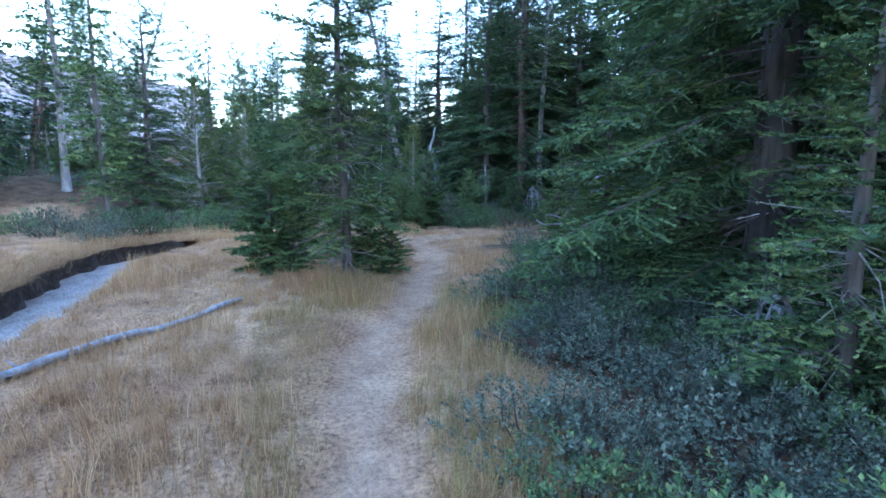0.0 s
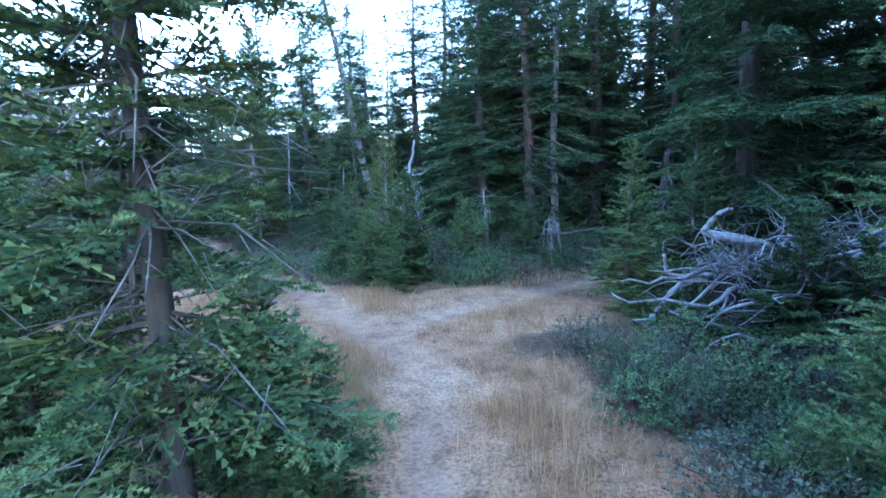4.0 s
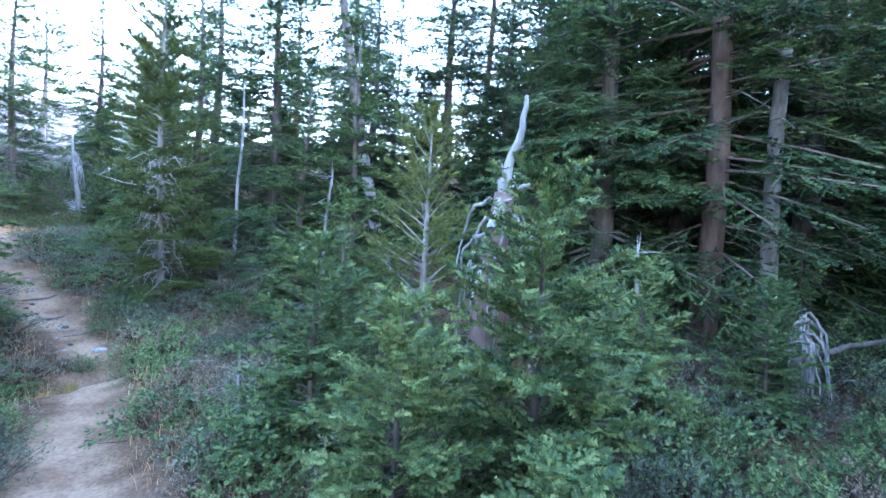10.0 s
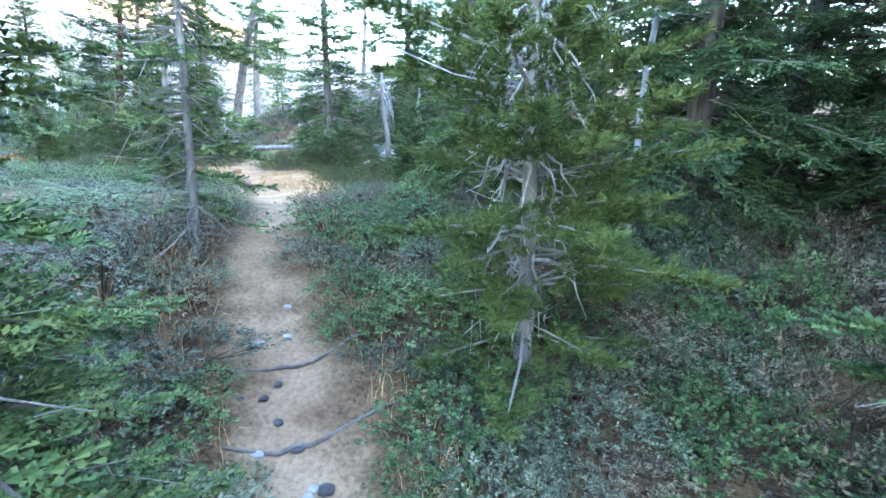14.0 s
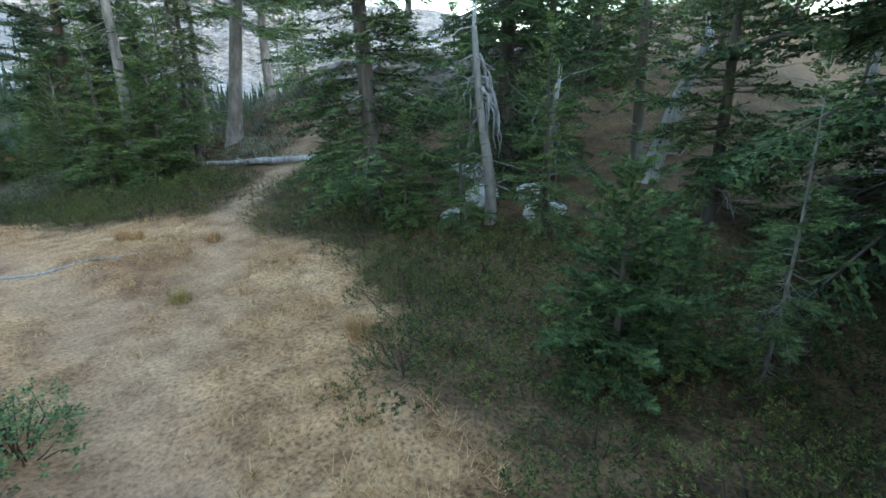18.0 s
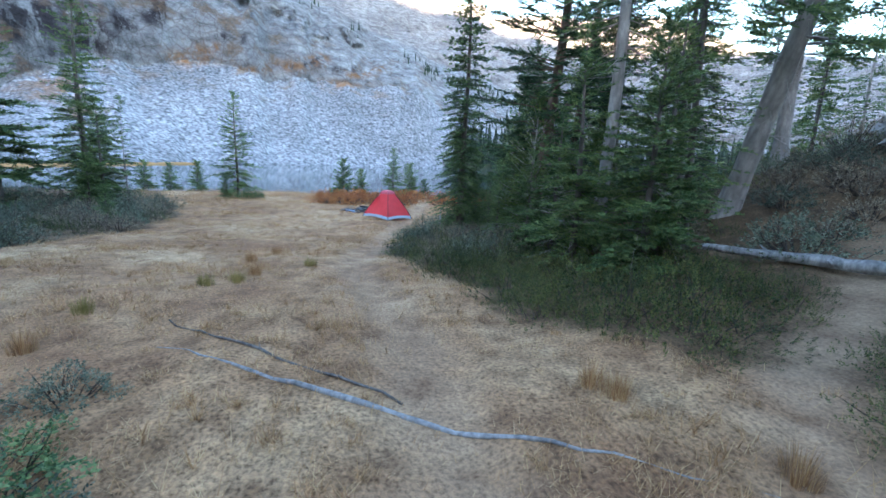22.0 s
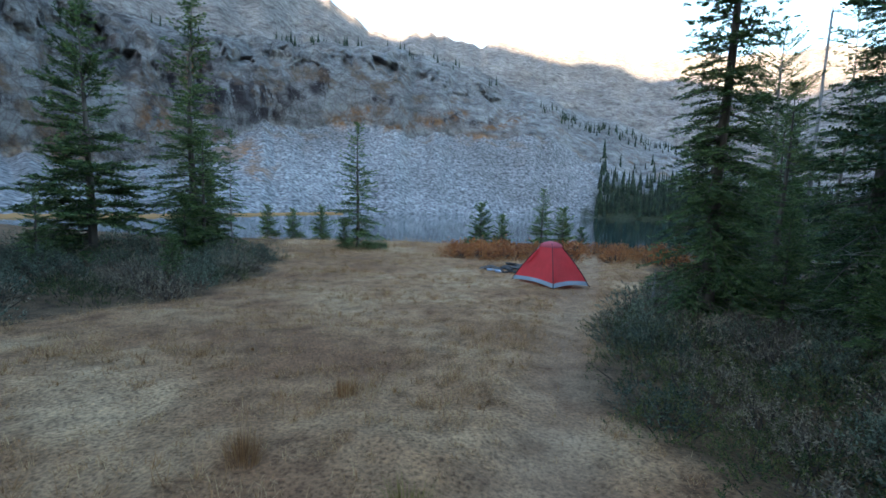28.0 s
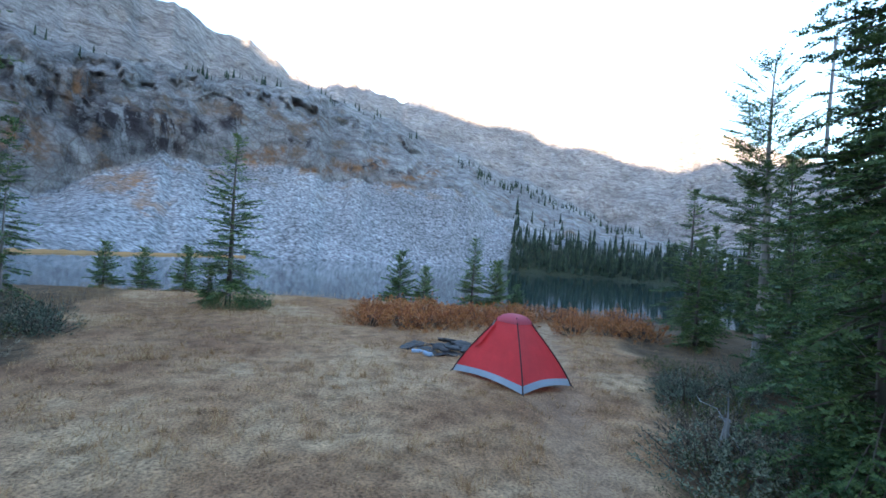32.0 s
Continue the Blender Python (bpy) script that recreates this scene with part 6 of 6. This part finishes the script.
# crushed plastic bottle
plast, nd, ln, bs = nodes_of("clear_blue_plastic")
bs.inputs["Base Color"].default_value, bs.inputs["Roughness"].default_value = (0.45, 0.58, 0.78, 1), 0.15
bs.inputs["Transmission Weight"].default_value = 0.35
for bx_, by_, bz_, s in ((-30.55, 21.62, 40, 1.0), (-30.75, 21.42, 100, 0.8)):
    bot = tagged(new("plastic_bottle"), "crumpled clear blue plastic bottle lying in grass", "bottle")
    bot.matrix_world = pose(bx_, by_, height(bx_, by_) + 0.045, 0, 90, bz_) @ Matrix.Diagonal((s, s, s, 1))
    rr = np.random.default_rng(2)
    v, f = rough_tube(rr, [(0, 0, -0.13), (0, 0, -0.09), (0.005, 0, -0.03), (0, 0.006, 0.03), (0, 0, 0.08), (0, 0, 0.11)], [0.036, 0.042, 0.036, 0.041, 0.036, 0.016], 12, 0.1)
    part("body", mesh_of("body", v, f, plast, True), bot)
    v, f = tube([(0, 0, 0.11), (0, 0, 0.135)], [0.016, 0.016], 10)
    part("cap", mesh_of("cap", v, f, M_STONE_W, True), bot, "white screw cap")

# roots across the trail
for i, (pts, r) in enumerate([([(-6.75, 18.2), (-6.45, 18.5), (-6.2, 18.95)], 0.03), ([(-6.3, 17.85), (-6.0, 18.15), (-5.7, 18.65)], 0.035), 
                              ([(-5.8, 17.6), (-5.5, 17.95), (-5.2, 18.3)], 0.026)]):
    t = log_on("trail_root", pts, [r * 0.2, r * 0.5, r * 0.25], M_DEAD_D, "gnarled root crossing the dirt trail", 60 + i, 0, 7, 0.35)
    t["category"] = "root"


# ---- tent ----
def cloth_mat(name, colour, rough=0.6):
    mat, nd, ln, bs = nodes_of(name)
    n, w = noise_tex(nd, ln, 5.0, 3), noise_tex(nd, ln, 700.0, 1)
    tone = ramp_of(nd, ln, n, [(0.3, (0.88, 0.88, 0.88)), (0.7, (1.08, 1.08, 1.08))])
    ln.new(mixc(nd, ln, 1.0, (*colour,), tone, 'MULTIPLY'), bs.inputs["Base Color"])
    bs.inputs["Roughness"].default_value = rough
    thin, both = nd.new("ShaderNodeBsdfTranslucent"), nd.new("ShaderNodeMixShader")
    thin.inputs[0].default_value = (*colour, 1)
    both.inputs[0].default_value = 0.25
    ln.new(bs.outputs[0], both.inputs[1])
    ln.new(thin.outputs[0], both.inputs[2])
    ln.new(both.outputs[0], nd["Material Output"].inputs[0])
    bump(nd, ln, bs, n.outputs[0], 0.25, 0.03)
    return mat


M_RED = cloth_mat("red_tent_cloth", (0.62, 0.035, 0.045))
M_CAP = cloth_mat("faded_vent_cloth", (0.50, 0.09, 0.13))
M_TRIM = cloth_mat("blue_grey_tarp", (0.33, 0.42, 0.52), 0.5)
M_POLE = cloth_mat("dark_pole_sleeve", (0.06, 0.018, 0.022))
TA, TB, TH = 0.74, 0.545, 1.0
tent = tagged(new("tent"), "small red dome tent with blue-grey hem on dry grass", "tent")
tent.matrix_world = pose(-29.42, 22.87, height(-29.42, 22.87) - 0.01, 0, 0, 34.9)


def tent_at(u, v):
    """Point on the tent: u round the four sides (0 to 4), v from hem (0) to top (1)."""
    k, t, v = int(u) % 4, u - int(u), max(v, 0.0)
    c = [(TA, -TB), (TA, TB), (-TA, TB), (-TA, -TB)]
    (x0, y0), (x1, y1) = c[k], c[(k + 1) % 4]
    w = max(0.0, (v - 0.85) / 0.15)
    shrink = 1 - 0.70 * (v / 0.85) ** 1.22 if w == 0 else 0.30 * math.cos(w * 1.52)
    hollow = 1 - 0.09 * math.sin(math.pi * t) * math.sin(math.pi * min(1, v * 1.15 + 0.12))
    x, y = x0 + (x1 - x0) * t, y0 + (y1 - y0) * t
    z = TH * 0.86 * v / 0.85 if w == 0 else TH * (0.86 + 0.14 * math.sin(w * math.pi / 2))
    return Vector((x * shrink * hollow, y * shrink * hollow, z + 0.05 * math.sin(math.pi * t) * (1 - v) ** 4))


def tent_band(name, k0, k1, v0, v1, mat, label="", out=0.0):
    vs, fs, n, m = [], [], 12, 12
    for j in range(m + 1):
        for i in range(n + 1):
            p = tent_at(min(k0 + (k1 - k0) * i / n, k1 - 1e-6), v0 + (v1 - v0) * j / m)
            vs.append(p + Vector((p.x, p.y, 0.25)).normalized() * out)
    for j in range(m):
        for i in range(n):
            a = j * (n + 1) + i
            fs.append((a, a + 1, a + n + 2, a + n + 1))
    return part(name, mesh_of(name, np.array([tuple(p) for p in vs]), np.array(fs), mat, True), tent, label)


for k in range(4):
    tent_band("wall_panel", k, k + 1, 0.095, 0.86, M_RED)
    tent_band("hem", k, k + 1, 0.0, 0.10, M_TRIM, "blue-grey tarpaulin hem", 0.006)
    tent_band("vent_cap", k, k + 1, 0.85, 1.0, M_CAP, "faded red vent cap", 0.012)
    line = [tuple(tent_at(k, v) + Vector((tent_at(k, v).x, tent_at(k, v).y, 0)).normalized() * 0.012) for v in np.linspace(0.0, 0.99, 16)]
    v, f = tube(line, [0.011] * 16, 6)
    part("pole_sleeve", mesh_of("pole_sleeve", v, f, M_POLE, True), tent, "dark pole sleeve")
    c = tent_at(k, 0.0)
    v, f = tube([(c.x * 1.0, c.y * 1.0, 0.03), (c.x * 1.06, c.y * 1.06, -0.02)], [0.008, 0.006], 5)
    part("peg", mesh_of("peg", v, f, M_STONE_D, True), tent)
# open door flap folded back on one long side
flap = [tent_at(3.06, v) for v in np.linspace(0.42, 0.80, 6)]
flap_in = [tent_at(3.16, v) + Vector((0, -0.03, 0)) for v in np.linspace(0.50, 0.80, 6)]
fvs = np.array([tuple(p + Vector((-0.01, -0.02, 0))) for p in flap + flap_in])
part("door_flap", mesh_of("door_flap", fvs, np.array([(i, i + 1, i + 7, i + 6) for i in range(5)]), M_RED, True), tent, "door flap folded back")
top = tent_at(3.02, 0.86)
v, f = tube([top + Vector((-0.02, -0.02, 0)), top + Vector((-0.05, -0.05, -0.10)), top + Vector((-0.03, -0.06, -0.17))], [0.010, 0.009, 0.006], 5)
part("toggle_strap", mesh_of("toggle_strap", np.array(v), f, M_STONE_W, True), tent, "white toggle strap")

# ---- far conifers ----
def far_tree(rng, x, y, z, tall):
    """A small far conifer of ragged stacked skirts."""
    vs, fs = [], []
    r0 = tall * rng.uniform(0.10, 0.16)
    for j in range(7):
        zb, zt = z + tall * (0.04 + 0.125 * j), z + tall * min(1.0, 0.30 + 0.125 * j)
        rb = r0 * (1 - 0.125 * j)
        at = len(vs)
        vs.append((x, y, zt))
        for s in range(7):
            a = s * 0.8976 + j + rng.uniform(-0.2, 0.2)
            q = rb * rng.uniform(0.65, 1.2)
            vs.append((x + q * math.cos(a), y + q * math.sin(a), zb + rng.uniform(-0.03, 0.03) * tall))
        fs += [(at, at + 1 + s, at + 1 + (s + 1) % 7) for s in range(7)]
    return np.array(vs), np.array(fs)


def far_wood(name, spots, label):
    rng = np.random.default_rng(len(spots))
    v, f = merged([far_tree(rng, x, y, z, h) for x, y, z, h in spots])
    tagged(new(name, mesh_of(name, v, f, M_FAR)), label, "far woods", kind="stuff")


def on_mount(b, r):
    z, _ = mount(b, r, 0)
    return CX - r * math.cos(radians(b)), CY + r * math.sin(radians(b)), z


frng = random.Random(8)
spots = []
for _ in range(900):
    b = frng.uniform(12.5, 54)
    r = float(np.interp(b, BEAR, SHORE)) * 1.01 + abs(frng.gauss(0, 22)) + 1
    spots.append((*on_mount(b, r)[:2], max(on_mount(b, r)[2], 0.0) - 0.3, frng.choice([1.0, 1.0, 1.45]) * frng.uniform(2.6, 7.2)))
far_wood("far_shore_wood", spots, "dark conifer wood along the far lake shore")
spots = []
for b0, r_off, n, wide in ((-24, 70, 26, 3.0), (-20, 74, 26, 2.5), (-12, 74, 12, 2.5), (-7, 84, 10, 2), (-1, 60, 5, 2), (6, 52, 12, 1.6), (8.6, 50, 34, 1.5), (11.5, 52, 22, 1.6), (-36, 60, 6, 3), (14, 62, 22, 2), (17, 70, 30, 2.2), (21, 70, 34, 2.4), (25, 60, 30, 2.4)):
    for _ in range(n):
        b = b0 + frng.gauss(0, wide * 0.6)
        r = float(np.interp(b, BEAR, SHORE)) + 62 + r_off * 0.8 + frng.gauss(0, 9)
        x, y, z = on_mount(b, r)
        spots.append((x, y, z - 0.8, frng.uniform(2.6, 6.0)))
far_wood("bench_wood", spots, "scattered dark conifers on the rock benches")

# grassy spit in the lake
sp = []
for b in np.linspace(-68, -19, 70):
    r1 = float(np.interp(b, [-68, -40, -30, -19], [58, 68, 82, 108]))
    w = float(np.interp(b, [-68, -40, -19], [9, 7, 1.0]))
    for j, (q, zz) in enumerate(((0, -0.35), (0.25, 0.15), (0.6, 0.35), (1, 0.1), (1.3, -0.4))):
        r = r1 + w * q + 0.6 * math.sin(b * 1.7)
        sp.append((CX - r * math.cos(radians(b)), CY + r * math.sin(radians(b)), WATER + zz + 0.08 * math.sin(b * 5 + j)))
si = np.arange(70 * 5).reshape(70, 5)
spit_mat = leaf_mat("far_sedge", [(0.1, (0.20, 0.11, 0.045)), (0.5, (0.33, 0.19, 0.075)), (0.95, (0.42, 0.27, 0.12))], 0.9, 0.4)
tagged(new("grassy_spit", mesh_of("grassy_spit", np.array(sp), np.stack([si[:-1, :-1], si[1:, :-1], si[1:, 1:], si[:-1, 1:]], -1).reshape(-1, 4), spit_mat, True)),
       "low ochre grassy spit along the lake", "spit", kind="structure")


# ---- grass ----
def blades(rng, x, y, length, lean, width, curl=None, flat=False):
    """Single blades: bent (three triangles each) or straight (one)."""
    n = len(x)
    z = land(x, y)
    a = rng.uniform(0, 2 * math.pi, n) if curl is None else curl
    d = np.stack([np.cos(a), np.sin(a), np.zeros(n)], -1)
    s = np.stack([-np.sin(a), np.cos(a), np.zeros(n)], -1)
    base = np.stack([x, y, z - 0.01], -1)
    up = np.array([0, 0, 1.0])
    mid = base + (up * np.cos(lean * 0.5)[:, None] + d * np.sin(lean * 0.5)[:, None]) * (length * 0.55)[:, None]
    tip = mid + (up * np.cos(lean * 1.3)[:, None] + d * np.sin(lean * 1.3)[:, None]) * (length * 0.5)[:, None]
    if flat:
        v = np.stack([base - s * (width / 2)[:, None], base + s * (width / 2)[:, None], tip], 1)
        return v.reshape(-1, 3), np.arange(3 * n).reshape(-1, 3)
    v = np.stack([base - s * (width / 2)[:, None], base + s * (width / 2)[:, None], mid - s * (width * 0.4)[:, None], mid + s * (width * 0.4)[:, None], tip], 1)
    k = 5 * np.arange(n)[:, None]
    return v.reshape(-1, 3), np.concatenate([k + [0, 1, 3], k + [0, 3, 2], k + [2, 3, 4]], 1).reshape(-1, 3)


grng = np.random.default_rng(4)


def sward(name, label, n, box, length, lean, mat, keep, width=(0.003, 0.0055), flat=True, clump=0):
    x, y = grng.uniform(box[0], box[1], n), grng.uniform(box[2], box[3], n)
    if clump:
        pick, r = grng.integers(0, n // clump, n), grng.uniform(0.015, 0.075, n // clump)
        x, y = x[pick] + r[pick] * grng.normal(0, 1, n), y[pick] + r[pick] * grng.normal(0, 1, n)
    p = keep(x, y)
    ok = grng.uniform(0, 1, n) < p
    x, y = x[ok], y[ok]
    n = len(x)
    patch = 0.65 + 0.5 * np.sin(1.7 * x + 0.8 * y) * np.sin(1.1 * y - 0.9 * x) + 0.25 * np.sin(6.1 * x + 2.0) * np.sin(5.3 * y)
    ln_ = grng.uniform(*length, n) * np.clip(patch, 0.35, 1.25)
    v, f = blades(grng, x, y, ln_, np.radians(grng.uniform(*lean, n)), grng.uniform(*width, n), None, flat)
    tagged(new(name, mesh_of(name, v, f, mat)), label, "grass", kind="stuff")


def off_trail(x, y):
    return np.minimum(np.minimum(to_line(x, y, TRAIL_A), to_line(x, y, TRAIL_B)), to_line(x, y, TRAIL_C))


def clear_of(x, y):
    return smooth01(off_trail(x, y) + 0.1 * np.sin(5 * x) * np.sin(4 * y), 0.16, 0.55) * (to_line(x, y, STREAM) > 0.5)


sward("dry_grass", "dry straw-coloured meadow grass", 330000, (-8, 2.2, 0.8, 14.5), (0.07, 0.22), (10, 75), M_GRASS, lambda x, y: meadow(x, y) * clear_of(x, y) * smooth01(13.5 - y, -1, 5), clump=28)
sward("orange_grass", "taller orange-brown grass tussocks", 60000, (-9, 1.0, 1.0, 13), (0.16, 0.38), (5, 45), M_GRASS, lambda x, y: meadow(x, y) * clear_of(x, y) * (np.sin(2.3 * x + 1) * np.sin(1.9 * y + 0.4) > 0.25), flat=False)
sward("green_grass", "yellow-green grass beside the trail", 36000, (-2.6, 1.4, 1.5, 9.5), (0.12, 0.30), (5, 50), M_GRASS_G, lambda x, y: clear_of(x, y) * (np.abs(off_trail(x, y) - 0.7) < 0.5) * (np.sin(1.3 * x + 0.5 * y) > -0.2))
sward("stubble_grass", "short flattened grass worn by the trail", 40000, (-2.0, 1.0, 0.6, 12), (0.03, 0.09), (40, 85), M_GRASS, lambda x, y: 1 - smooth01(off_trail(x, y), 0.2, 0.7))
sward("bank_grass", "long dry grass hanging over the trail banks", 46000, (-9.5, 8.5, 11, 20.5), (0.14, 0.36), (20, 75), M_GRASS, lambda x, y: smooth01(off_trail(x, y), 0.28, 0.45) * (1 - smooth01(off_trail(x, y), 0.7, 1.35)), flat=False)
sward("matted_grass", "short matted straw-coloured meadow grass", 420000, (-40, -8.6, 14, 28), (0.06, 0.17), (30, 88), M_GRASS, lambda x, y: meadow(x, y) * smooth01(off_trail(x, y), 0.12, 0.6) * smooth01(x, -44, -24) + 0.25 * meadow(x, y), (0.004, 0.007), clump=30)
sward("lake_grass", "taller pale grass by the lake shore", 26000, (-40, -30, 11, 29), (0.15, 0.40), (5, 45), M_GRASS, lambda x, y: smooth01(-x, 31, 35) * (off_trail(x, y) > 0.4))
lip = np.array(edge_xy)[grng.integers(0, len(edge_xy), 15000)]
lip[:, :2] += lip[:, 2:] * grng.uniform(-0.02, 0.55, len(lip))[:, None] + grng.normal(0, 0.05, (len(lip), 2))
lip_z = land(lip[:, 0] + 0.5 * lip[:, 2], lip[:, 1] + 0.5 * lip[:, 3]) - land(lip[:, 0], lip[:, 1])
v, f = blades(grng, lip[:, 0], lip[:, 1], grng.uniform(0.12, 0.34, len(lip)), np.radians(grng.uniform(25, 105, len(lip))), grng.uniform(0.004, 0.007, len(lip)), np.arctan2(-lip[:, 3], -lip[:, 2]) + grng.normal(0, 0.8, len(lip)))
v[:, 2] += np.repeat(np.maximum(lip_z, 0), 5)
tagged(new("overhanging_grass", mesh_of("overhanging_grass", v, f, M_GRASS)), "long pale grass hanging over the stream bank", "grass", kind="stuff")
TUFTS = [(-20.26, 20.11), (-18.59, 20.3), (-18.3, 20.0), (-14.97, 23.65), (-15.16, 23.56), (-19.14, 20.4), (-17.2, 19.2), (-16.2, 19.3), (-19.9, 21.1), (-21.5, 20.3), (-14.1, 24.2), (-12.6, 22.9), (-10.6, 23.2), (-4.85, 16.35), (-4.72, 16.52), (-4.95, 16.6)]
for tx, ty in TUFTS:
    n = 220
    a, r = grng.uniform(0, 6.28, n), 0.11 * np.sqrt(grng.uniform(0, 1, n))
    v, f = blades(grng, tx + r * np.cos(a), ty + r * np.sin(a), grng.uniform(0.08, 0.20, n), np.radians(grng.uniform(2, 38, n)), grng.uniform(0.0025, 0.0045, n), a)
    tagged(new("grass_tuft", mesh_of("grass_tuft", v, f, M_GRASS_G if grng.random() < 0.5 else M_GRASS)), "brown upright grass tuft in the meadow", "grass tuft", "grass tufts in the meadow")
